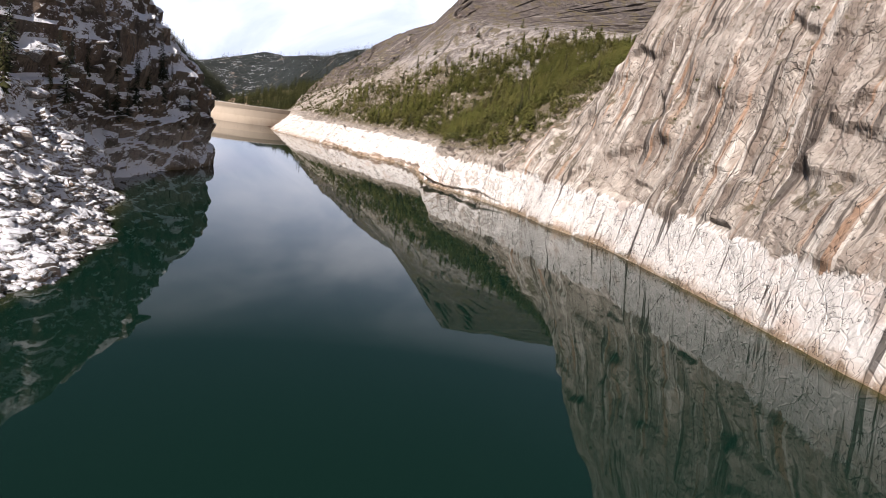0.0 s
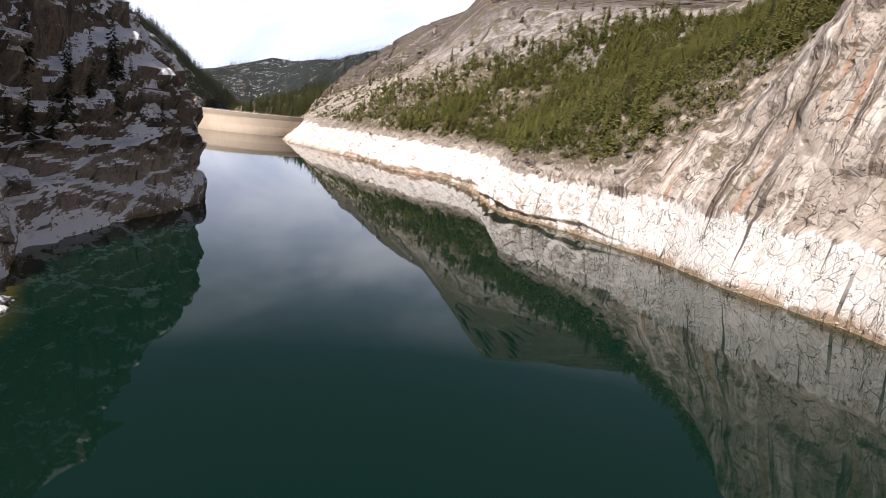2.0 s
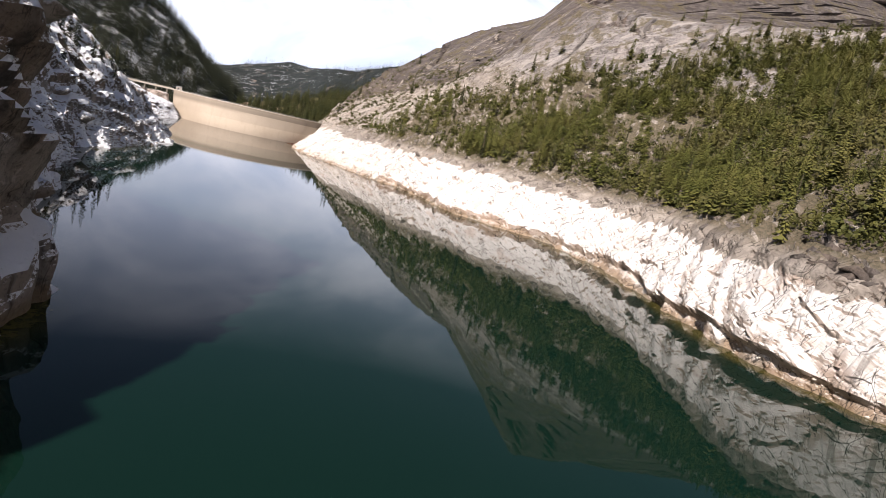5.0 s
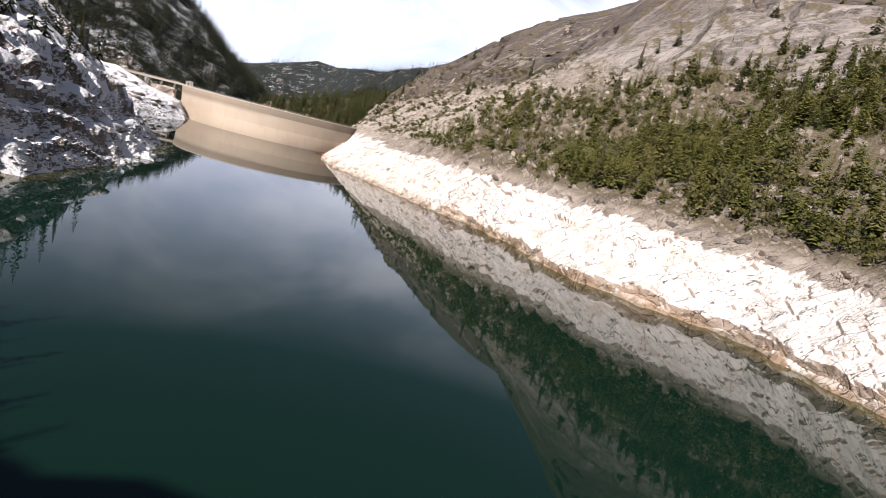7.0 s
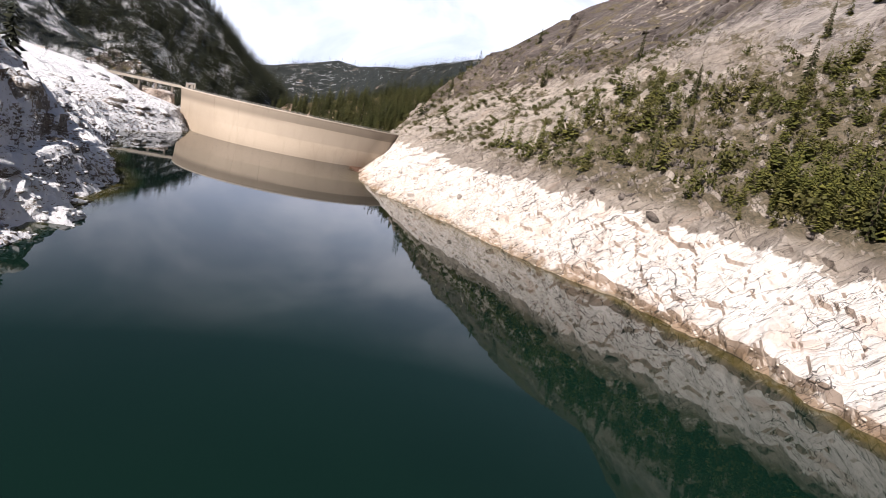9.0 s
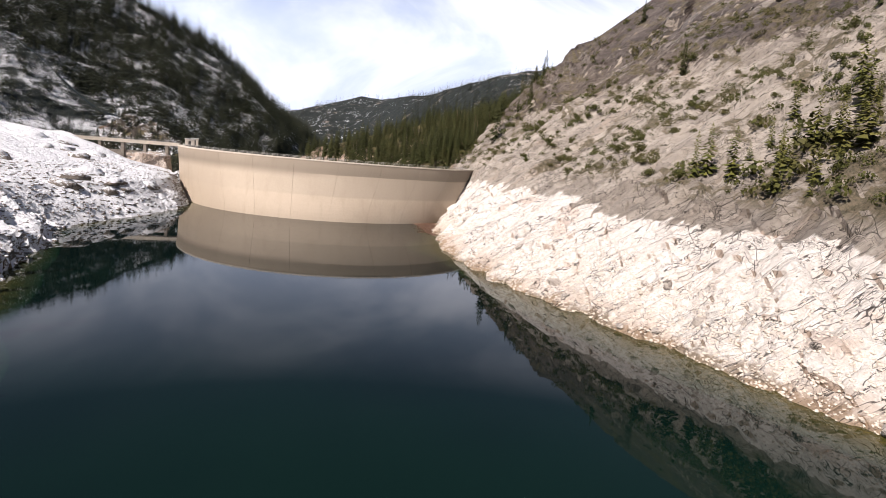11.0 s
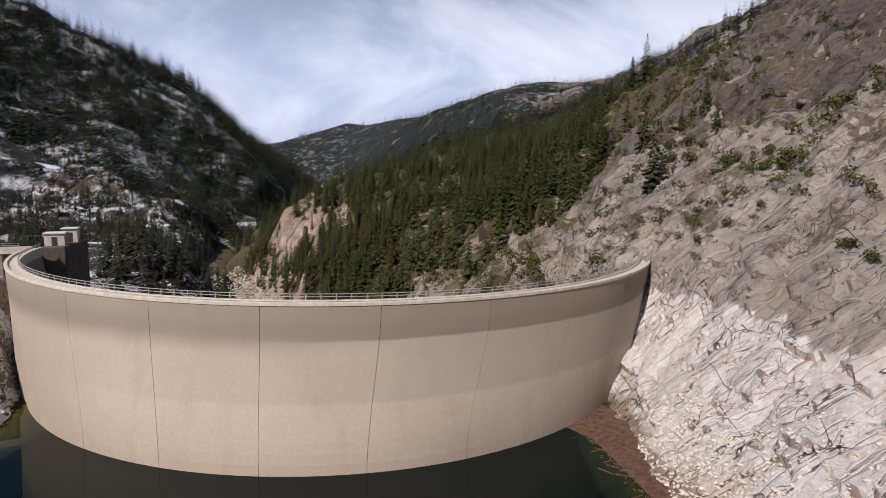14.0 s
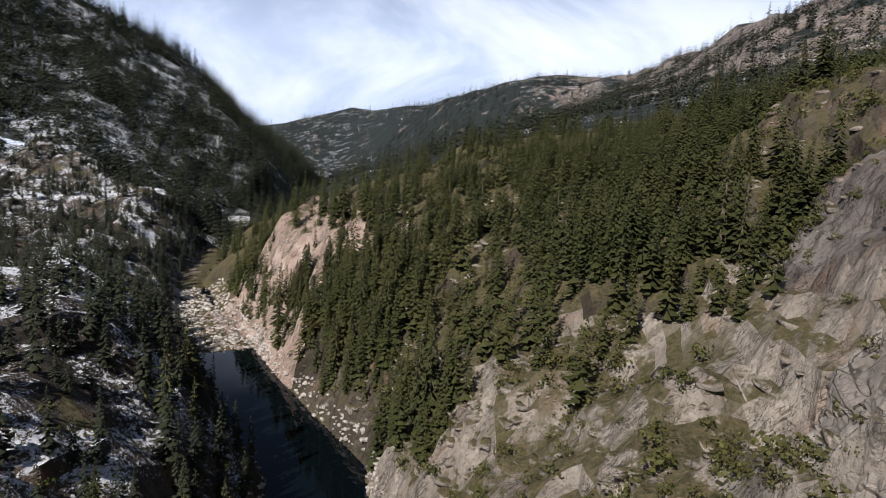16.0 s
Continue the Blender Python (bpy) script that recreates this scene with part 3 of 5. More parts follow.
def cliffs(pts):
    """Breaks the sunlit bank up: big stepped blocks where it stands steep, dipping slabs with undercut edges where it leans back."""
    n = normals(pts, 1)
    p = pts.reshape(-1, 3)
    y, z = p[:, 1], p[:, 2]
    steep = 1 - ramp(y + 6 * fbm(p * 0.06, 2, 3), 195, 250)
    dome = ramp(z, 58, 72) * ramp(y, 330, 420)
    d = 3.0 * fbm(p * 0.028, 3, 1)
    warp = 2.0 * fbm(p * 0.05, 1, 9)[:, None]
    q = p @ np.array(Euler((0.22, 0.10, 0.5)).to_matrix()).T + warp
    tall = np.zeros(len(p))
    for size, out, tilt, k in (((0.050, 0.050, 0.042), 1.5, 4.6, 20), ((0.13, 0.13, 0.085), 1.2, 1.8, 24), ((0.34, 0.34, 0.20), 0.35, 0.6, 28)):
        c, r1, r2, o = blocks(q * np.array(size), k)
        tall += out * (r1 - 0.5) + tilt * ((r1 - 0.5) * o[:, 0] + (r2 - 0.5) * o[:, 2]) - 0.10 * out * (1 - ramp(c, 0, 0.05))
    tall = tall.reshape(pts.shape[:2])
    for _ in range(2):
        tall[1:-1] = 0.25 * tall[:-2] + 0.5 * tall[1:-1] + 0.25 * tall[2:]
        tall[:, 1:-1] = 0.25 * tall[:, :-2] + 0.5 * tall[:, 1:-1] + 0.25 * tall[:, 2:]
    tall = tall.reshape(-1)
    # slabs that follow the fall of the slope, each with a sharp lower edge
    lean = np.zeros(len(p))
    wave = 5.0 * fbm(p * 0.045, 3, 66)
    for way, wide, out, k in (((-0.30, 0.80, -0.52), 7.3, 1.5, 67), ((0.10, 0.93, -0.36), 3.6, 0.5, 68), ((0.35, 0.35, -0.87), 5.1, 1.1, 69)):
        t = (p @ np.array(way) + wave) / wide
        cell = np.floor(t)
        t = t - cell
        much = lattice(cell.astype(np.int64), np.floor(p @ np.array((0.5, 0.1, 0.5)) / (wide * 2.2)).astype(np.int64), cell.astype(np.int64) * 0, k)
        lean += out * (ramp(t, 0.0, 0.12) * (1 - t) - 0.4) * (0.25 + 1.2 * much)
    lean = lean.reshape(pts.shape[:2])
    lean[1:-1] = 0.25 * lean[:-2] + 0.5 * lean[1:-1] + 0.25 * lean[2:]
    lean[:, 1:-1] = 0.2 * lean[:, :-2] + 0.6 * lean[:, 1:-1] + 0.2 * lean[:, 2:]
    lean = lean.reshape(-1)
    c, r1, r2, o = blocks((p @ np.array(Euler((0.5, 0.35, 0.3)).to_matrix()).T + warp) * np.array((0.30, 0.22, 0.14)), 40)
    lean += (r1 - 0.5) * 1.0 + 1.1 * (r2 - 0.5) * o[:, 2] - 0.35 * (1 - ramp(c, 0, 0.06))
    c, r1, r2, o = blocks(p * np.array((0.7, 0.6, 0.6)) + warp, 50)
    chips = (r1 - 0.5) * 0.28 + 0.3 * (r2 - 0.5) * o[:, 2]
    ring = 1 - ramp(z + 1.5 * fbm(p * 0.1, 3, 13), 12.5, 15.0)
    d = d * (1 - 0.75 * ring)
    d += steep * tall * (1 - 0.78 * ring) + (1 - steep) * lean * (1 - 0.85 * dome) * (1 - 0.15 * ring) + chips * (0.4 + 0.6 * (1 - dome)) * (1 - 0.5 * ring * steep)
    # the dome splits along a few upright clefts
    cleft = np.abs(fbm(p * np.array((0.030, 0.030, 0.007)) + 4.1, 3, 83))
    d -= dome * 4.0 * (1 - ramp(cleft, 0.0, 0.03))
    # the toe of the slabs stands upright out of the water
    toe = 2.2 + 2.6 * fbm(p * 0.07, 3, 77)
    d -= (1 - steep) * (1 - ramp(y, 395, 430)) * 1.8 * (1 - ramp(z, toe, toe + 0.7))
    return pts + n * (d * (0.35 + 0.65 * ramp(z, -3, 1.5))).reshape(pts.shape[:2])[..., None]


right = cliffs(right)
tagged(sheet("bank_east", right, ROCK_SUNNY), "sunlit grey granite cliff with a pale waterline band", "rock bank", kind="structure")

LEFT_SHORE = [(-30, -160), (-40, -40), (-48, 20), (-52, 63), (-55, 82), (-59, 100), (-67, 115), (-73.5, 135), (-86.5, 158), (-85, 180), (-82, 200), (-83, 218),
              (-100, 240), (-128, 285), (-140, 305), (-143, 327), (-148, 350), (-157, 380), (-165, 403), (-176, 414), (-200, 445), (-216, 470), (-217, 490), (-217, 508), (-221.5, 524), (-227, 534), (-234, 543), (-244, 552)]
left = bank(LEFT_SHORE, [0, 5, 7, 8, 10, 11, 12, 13, 15, 18, 20, 22, 25, 27],
            [(-12, 0, 12, 26, 60, 130, 220, 340, 520), (-12, 0, 11, 23, 44, 95, 170, 280, 440), (-12, 0, 9, 17, 30, 52, 95, 160, 280), (-5, 0, 3, 6, 9, 18, 55, 150, 300),
             (-4, 0, 1.5, 3, 5, 18, 88, 210, 350), (-4, 0, 1.5, 3, 7, 40, 130, 260, 420), (-4, 0, 3, 6, 16, 70, 150, 260, 400), (-6, 0, 6, 13, 34, 100, 180, 280, 420),
             (-8, 0, 8, 14, 30, 85, 160, 260, 400), (-8, 0, 8, 16, 36, 95, 170, 270, 400), (-8, 0, 9, 20, 50, 110, 180, 260, 400), (-8, 0, 12, 60, 140, 220, 300, 380, 520), (-8, 0, 4, 44, 150, 230, 310, 390, 520), (-6, 0, 2.5, 40, 150, 230, 310, 390, 520)],
            -1, 0.85, heights)
left = craggy(left, -1, 1.35, terrace=2.6, least=0.65)
# the bank swells up to the sill of the spillway
u = np.clip(((left[..., 0] + 243) * -42 + (left[..., 1] - 547.5) * -22) / (42**2 + 22**2), 0.40, 1.2)
off = np.hypot(left[..., 0] + 243 + 42 * u, left[..., 1] - 547.5 + 22 * u)
left[..., 2] += 2.8 * np.exp(-((off / 6.5) ** 2)) * ramp(left[..., 2], 1.0, 5.0)
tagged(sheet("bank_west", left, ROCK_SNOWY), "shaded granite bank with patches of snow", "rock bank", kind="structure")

# ---- lake ----
DAM_C, DAM_R = (-194.7, 563.0), 43.1
arc = [(DAM_C[0] + DAM_R * math.cos(radians(a)), DAM_C[1] + DAM_R * math.sin(radians(a))) for a in range(208, 342, 4)]
rim = [(-600, -500), (400, -500), (400, 560), (-140, 560), *reversed(arc), (-300, 560), (-600, 560)]
bm = bmesh.new()
bm.faces.new([bm.verts.new((x, y, 0)) for x, y in rim])
bmesh.ops.triangulate(bm, faces=bm.faces)
tagged(part("water", bm, WATER), "still dark green lake water", "water", kind="structure")


SHALLOW = Nodes("shallow_water")
SHALLOW.bump(SHALLOW.noise(SHALLOW.scale(SHALLOW.place, (1.0, 0.5, 1)), 0.5, 3), 0.05, 0.05)
deep = SHALLOW.attr("deep")
bottom = SHALLOW.noise(SHALLOW.place, 0.9, 5, 0.7)
SHALLOW = SHALLOW.done(SHALLOW.mix(deep, SHALLOW.mix(SHALLOW.map(bottom, 0.35, 0.65), (0.030, 0.034, 0.008), (0.085, 0.070, 0.022)), (0.0029, 0.0146, 0.0098)), 0.02, IOR=1.26)


def shallows(name, shore, side, where, wide):
    """The shoal water along a shore, which turns from yellow-green to deep green."""
    t_, xy, t = along(shore, 1.5)
    xy = smooth_rows(xy, 5)
    flow = np.gradient(smooth_rows(xy, 25), axis=0)
    nor = np.stack([flow[:, 1], -flow[:, 0]], 1) * -side
    nor /= np.linalg.norm(nor, axis=1)[:, None]
    w = np.interp(t_, np.interp(where, np.arange(len(t)), t), wide)
    w = w * (0.6 + 0.8 * vnoise(np.column_stack([xy * 0.08, xy[:, 0] * 0]), 3))
    steps = np.array((-3.0, 0.0, 0.35, 0.7, 1.0))
    off = np.where(steps[None] < 0, steps[None], steps[None] * w[:, None])
    pts = np.zeros((len(xy), len(steps), 3))
    pts[..., :2] = xy[:, None] + nor[:, None] * off[..., None]
    pts[..., 2] = 0.004
    ob = sheet(name, pts if side < 0 else pts[:, ::-1], SHALLOW)
    a = ob.data.attributes.new("deep", "FLOAT", "POINT")
    v = np.tile(np.array((0, 0, 0.45, 0.8, 1.0)), (len(xy), 1))
    a.data.foreach_set("value", (v if side < 0 else v[:, ::-1]).reshape(-1).astype(np.float32))
    return tagged(ob, "yellow-green shallow water along the shore", "water", kind="structure")


shallows("water_east", RIGHT_SHORE, 1, [0, 16, 18, 21, 24], [2.5, 3, 7, 6, 2])
shallows("water_west", LEFT_SHORE, -1, [0, 6, 8, 12, 20, 27], [6, 6, 2.5, 3, 5, 4])


# ---- the valley below the dam and the far land ----
RIVER_LINE = np.array([(-205, 540), (-215, 605), (-229, 645), (-250, 668), (-268, 690), (-285, 712), (-318, 752), (-350, 800), (-390, 900), (-430, 1200), (-560, 2000), (-1100, 4800)], float)


def off_line(x, y, line):
    """Signed distance to a line (positive to its right hand, going along it) and the way along it."""
    best, sign, run = np.full(x.shape, 1e9), np.ones(x.shape), np.zeros(x.shape)
    start = 0.0
    for (ax, ay), (bx, by) in zip(line[:-1], line[1:]):
        ux, uy = bx - ax, by - ay
        n = math.hypot(ux, uy)
        t = np.clip(((x - ax) * ux + (y - ay) * uy) / n**2, 0, 1)
        d = np.hypot(x - ax - t * ux, y - ay - t * uy)
        near = d < best
        best = np.where(near, d, best)
        sign = np.where(near, np.where((x - ax) * uy - (y - ay) * ux > 0, 1, -1), sign)
        run = np.where(near, start + t * n, run)
        start += n
    return best * sign, run


def land(x, y):
    """Height of the ground down the valley."""
    p = np.stack([x, y, np.zeros_like(x)], -1).reshape(-1, 3)
    e, run = off_line(x, y, RIVER_LINE)
    n1 = fbm(p * 0.010, 4, 70).reshape(x.shape)
    n2 = fbm(p * 0.045, 4, 80).reshape(x.shape)
    n3 = fbm(p * 0.0022, 4, 90).reshape(x.shape)
    wide = np.interp(run, [0, 60, 110, 180, 220, 300], [12, 10, 11, 10, 10, 6])
    de = np.maximum(np.abs(e) - wide, 0)
    turn = ramp(run, 85, 135)
    east = np.interp(de, [0, 3, 20, 42, 55, 65, 85, 200, 600, 1500], [0, 13, 31, 48, 53, 66, 86, 115, 205, 270]) * (1 - turn)
    east += np.interp(de, [0, 8, 20, 35, 65, 85, 200, 300, 600, 1000, 2500], [0, 18, 34, 46, 57, 62, 88, 116, 200, 250, 290]) * turn
    east *= 1 - 0.55 * ramp(run, 232, 275) * (1 - ramp(run, 420, 560)) * (1 - ramp(de, 70, 150))
    up_valley = ramp(run, 350, 700)
    east = east * (1 - up_valley) + np.interp(de, [0, 60, 200, 400, 570, 800, 2500], [0, 45, 95, 172, 285, 310, 320]) * up_valley
    west = np.interp(de, [0, 14, 33, 70, 150, 300, 3000], [0, 20, 35, 33, 36, 60, 160])
    west += np.interp(de, [0, 40, 120], [0, -14, 0]) * ramp(run, 150, 200) * (1 - ramp(run, 330, 420))
    h = np.where(e > 0, east, west)
    # the wooded mountain to the west
    m, along_m = off_line(x, y, np.array([(-1500, 880), (-950, 1000), (-775, 1060), (-640, 1120), (-580, 1165), (-525, 1230), (-440, 1380)], float))
    top = np.interp(along_m, [0, 610, 800, 957, 1047, 1146, 1334], [420, 300, 245, 174, 104, 44, 24])
    peak = top - np.where(m > 0, 0.55 * np.abs(m), 0.60 * np.abs(m)) * 1.0
    h = np.where(e < 0, np.maximum(h, peak), h)
    ridge = np.interp(x, [-1500, -1060, -815, -500, -286, 0, 1500], [128, 158, 225, 212, 218, 262, 300])
    first = 1950 - 650 * ramp(e, -150, 350)
    back = (ridge + 25 * ramp(e, -150, 350)) * ramp(y, first, first + 680)
    back = np.maximum(back, ridge * ramp(y, 2200, 2950))
    h = np.maximum(h, back * (1 + 0.10 * n3))
    h = h * (1 + 0.06 * n1) + (11 * n2 + 5 * n1) * ramp(de, 2, 22) * 0.6
    h = h + 5 * np.exp(-(((x + 112) / 26) ** 2) - ((y - 614) / 20) ** 2) + 5 * np.exp(-(((x + 100) / 40) ** 2) - ((y - 588) / 22) ** 2)
    h = h + 5.5 * fbm(p * 0.085, 3, 85).reshape(x.shape) * ramp(de, 3, 14) * (1 - ramp(y, 720, 800)) * (e > 0)
    bar = ramp(run, 182, 200)
    return -33 + h - (3.5 * (1 - bar) - 0.7 * bar) * ramp(-np.abs(e) + wide, 0, 4)


def strip(name, xs, ys, material, label, rough, west_material=None):
    x, y = np.meshgrid(xs, ys, indexing="ij")
    z = land(x, y)
    if rough:
        under = (1 - ramp(y, 571, 582)) * (1 - ramp(x, -184, -166)) * ramp(x, -230, -220)
        z = z * (1 - under) + np.minimum(z, -8) * under
        z = np.where((y < 580) & (x <= -222), np.minimum(z, 7), z)
    if rough:
        close = right[right[:, 0, 1] > 535][::3, 15::2].reshape(-1, 3)
        pick = (x > -170) & (x < 20) & (y < 640)
        q = np.stack([x[pick], y[pick]], 1)
        found = np.empty(len(q))
        for i in range(0, len(q), 400):
            d = ((q[i : i + 400, None] - close[None, :, :2]) ** 2).sum(-1)
            found[i : i + 400] = close[d.argmin(1), 2]
        w = (1 - ramp(q[:, 1], 592, 635)) * ramp(q[:, 0], -168, -158)
        z[pick] = z[pick] * (1 - w) + (found - 0.8) * w
    pts = np.stack([x, y, z], -1)
    if rough:
        rocky = craggy(pts, -1, 1.0, (0.4, -0.3, 0.8), (-33, -28), 0.15)
        calm = ((1 - ramp(y, 600, 635)) * ramp(x, -160, -148))[..., None]
        pts = rocky * (1 - calm) + pts * calm
    ob = tagged(sheet(name, pts, material), label, "land", kind="structure")
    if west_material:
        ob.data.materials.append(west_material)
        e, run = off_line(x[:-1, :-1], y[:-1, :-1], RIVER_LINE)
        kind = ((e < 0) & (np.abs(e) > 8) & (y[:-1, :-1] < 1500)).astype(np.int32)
        if rough:
            for extra in (ROCK_PINK, FOREST_FLOOR, ROCK_SLAB):
                ob.data.materials.append(extra)
            X, Y = x[:-1, :-1], y[:-1, :-1]
            grove = fbm(np.stack([X, Y, X * 0], -1).reshape(-1, 3) * 0.06, 4, 95).reshape(X.shape)
            kind[(e > 0) & (Y + 0.25 * (X + 200) + 22 * grove > 634)] = 3
            kind[((X + 118) / 38) ** 2 + ((Y - 612) / 24) ** 2 + 0.5 * grove < 1] = 4
            kind[(e > 2) & (e < 50) & (run + 8 * grove > 158) & (run + 8 * grove < 242)] = 2
        ob.data.polygons.foreach_set("material_index", kind.reshape(-1))
    return pts, ob


near_land, _ = strip("ground", np.arange(-520, 90, 1.5), np.arange(556, 900, 1.5), ROCK_GORGE, "granite gorge slopes with scrub below the dam", True, ROCK_SHADED)
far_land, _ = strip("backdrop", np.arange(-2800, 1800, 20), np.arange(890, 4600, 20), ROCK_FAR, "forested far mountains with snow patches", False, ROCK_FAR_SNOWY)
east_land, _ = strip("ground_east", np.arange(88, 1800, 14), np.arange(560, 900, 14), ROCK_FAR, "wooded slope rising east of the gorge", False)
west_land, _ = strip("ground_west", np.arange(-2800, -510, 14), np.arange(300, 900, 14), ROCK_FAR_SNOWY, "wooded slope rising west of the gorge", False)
bm = bmesh.new()
bm.faces.new([bm.verts.new(v) for v in ((-500, 560, -33), (-150, 560, -33), (-150, 1000, -33), (-500, 1000, -33))])
tagged(part("river", bm, RIVER), "dark still river pool below the dam", "water", kind="structure")


# ---- dam ----
def dam_point(a, z, inset=0.0):
    """A point of the dam at angle a, height z, inset metres inside the upstream face."""
    f = float(ramp(np.float64(z), 0, 15.7))
    r = 43.1 + 7.0 * f - inset
    return -194.7 - 1.9 * f + r * math.cos(a), 563.0 + 10.5 * f + r * math.sin(a), z


dam = tagged(new("arch_dam"), "pale concrete arch dam with a walkway along its crest", "dam")
zs = np.r_[np.arange(-36, -2, 4), np.arange(-2, 14, 1.0), 14.0, 14.6, 15.2]
joints = [203.0, *[289.5 + 13.2 * k for k in range(-6, 6)], 357.0]
for a0, a1 in zip(joints[:-1], joints[1:]):
    angles = np.radians(np.linspace(a0 + 0.025, a1 - 0.025, 10))
    up_face = np.array([[dam_point(a, z) for z in zs] for a in angles])
    up_face = np.concatenate([[[dam_point(angles[0], z, 0.1) for z in zs]], up_face, [[dam_point(angles[-1], z, 0.1) for z in zs]]])
    angles = np.r_[angles[0], angles, angles[-1]]
    down_face = np.array([[dam_point(a, z, 1.35 + max(0, 15 - z) * 0.12) for z in zs[::-1]] for a in angles])
    block = sheet("block", np.concatenate([up_face, down_face], 1)[:, ::-1], CONCRETE, False)
    block.parent = dam
turns = np.radians(np.linspace(203, 357, 150))
core = sheet("core", np.array([[dam_point(a, z, i) for i, z in ((0.12, -36), (0.12, 15.15), (1.25, 15.15), (2.6, -36))] for a in turns])[:, ::-1], CONCRETE)
core.parent = dam
deck = sheet("deck", np.array([[dam_point(a, z, i) for i, z in ((-0.02, 15.16), (-0.02, 15.32), (1.55, 15.32), (1.55, 14.9))] for a in turns])[:, ::-1], PALE_CONCRETE)
deck.parent = dam
kerb = sheet("parapet", np.array([[dam_point(a, z, i) for i, z in ((-0.08, 15.2), (-0.08, 15.5), (-0.04, 15.54), (0.32, 15.54), (0.35, 15.5), (0.35, 15.3))] for a in turns])[:, ::-1], PALE_CONCRETE)
kerb.parent = dam
kerb2 = sheet("kerb", np.array([[dam_point(a, z, i) for i, z in ((1.30, 15.36), (1.30, 15.48), (1.62, 15.48), (1.62, 14.3), (1.45, 14.0))] for a in turns])[:, ::-1], PALE_CONCRETE)
kerb2.parent = dam


def bar(bm, a, b, w, h=None):
    """A square bar from a to b."""
    a, b = Vector(a), Vector(b)
    d = (b - a).normalized()
    s_ = d.cross(Vector((0, 0, 1)))
    s_ = s_.normalized() if s_.length > 0.01 else Vector((1, 0, 0))
    t = s_.cross(d)
    h = h or w
    q = [bm.verts.new(e + s_ * i * w / 2 + t * j * h / 2) for e in (a, b) for i, j in ((-1, -1), (1, -1), (1, 1), (-1, 1))]
    for i in range(4):
        bm.faces.new((q[i], q[(i + 1) % 4], q[4 + (i + 1) % 4], q[4 + i]))
    bm.faces.new(q[3::-1])
    bm.faces.new(q[4:])


railing = tagged(new("crest_railing"), "light steel two-bar railing along the dam crest", "railing")
for z in (15.80, 16.08):
    bm = bmesh.new()
    path = [dam_point(a, z, 1.48) for a in turns]
    for p, q in zip(path[:-1], path[1:]):
        bar(bm, p, q, 0.06)
    part("rail", bm, STEEL, railing)
post = None
for a in np.radians(np.arange(204, 356.5, 1.75)):
    x, y, z = dam_point(a, 15.46, 1.48)
    if post is None:
        bm = bmesh.new()
        bar(bm, (0, 0, 0), (0, 0, 0.62), 0.075)
        bar(bm, (0, 0, 0), (0, 0, 0.03), 0.16)
        post = part("post", bm, STEEL, railing).data
    o = new("post", post) if post.users else None
    if railing.children and o:
        o.parent = railing
        o.matrix_basis = pose(x, y, z, 0, 0, math.degrees(a))
first = [o for o in railing.children if o.name == "post"][0]
bpy.data.objects.remove(first)

# ---- spillway bridge and huts at the west end of the dam ----
def box(bm, lo, hi, m=None):
    v = [bm.verts.new((x, y, z)) for z in (lo[2], hi[2]) for x, y in ((lo[0], lo[1]), (hi[0], lo[1]), (hi[0], hi[1]), (lo[0], hi[1]))]
    for f in ((3, 2, 1, 0), (4, 5, 6, 7), (0, 1, 5, 4), (1, 2, 6, 5), (2, 3, 7, 6), (3, 0, 4, 7)):
        bm.faces.new([v[i] for i in f])
    if m:
        bmesh.ops.transform(bm, matrix=m, verts=v)
    return v


BRIDGE = Matrix.Translation((-243.8, 553.6, 0)) @ Matrix.Rotation(math.atan2(-22, -42), 4, "Z")
bridge = tagged(new("spillway_bridge"), "grey concrete spillway bridge on tall piers", "bridge")
bm = bmesh.new()
box(bm, (-1, -1.6, 14.75), (50, 1.8, 15.45), BRIDGE)
box(bm, (-1, 1.5, 15.44), (50, 1.85, 15.8), BRIDGE)
bridge_deck = part("deck", bm, PALE_CONCRETE, bridge)
for i in range(8):
    bm = bmesh.new()
    box(bm, (2.2 + i * 6.3, -1.5, 7.5), (3.1 + i * 6.3, 1.6, 14.76), BRIDGE)
    bmesh.ops.bevel(bm, geom=bm.edges[:], offset=0.08, segments=1, affect="EDGES")
    part("pier", bm, DARK_CONCRETE, bridge)
for i in range(7):
    bm = bmesh.new()
    box(bm, (3.1 + i * 6.3, -0.6, 3.0), (8.5 + i * 6.3, 0.9, 12.4), BRIDGE)
    part("sill", bm, DARK_CONCRETE, bridge)
bm = bmesh.new()
for z in (16.0, 16.35):
    bar(bm, BRIDGE @ Vector((0, 1.65, z)), BRIDGE @ Vector((50, 1.65, z)), 0.05)
for i in range(26):
    bar(bm, BRIDGE @ Vector((i * 2, 1.65, 15.7)), BRIDGE @ Vector((i * 2, 1.65, 16.36)), 0.05)
part("rail", bm, STEEL, bridge_deck, "thin steel railing")


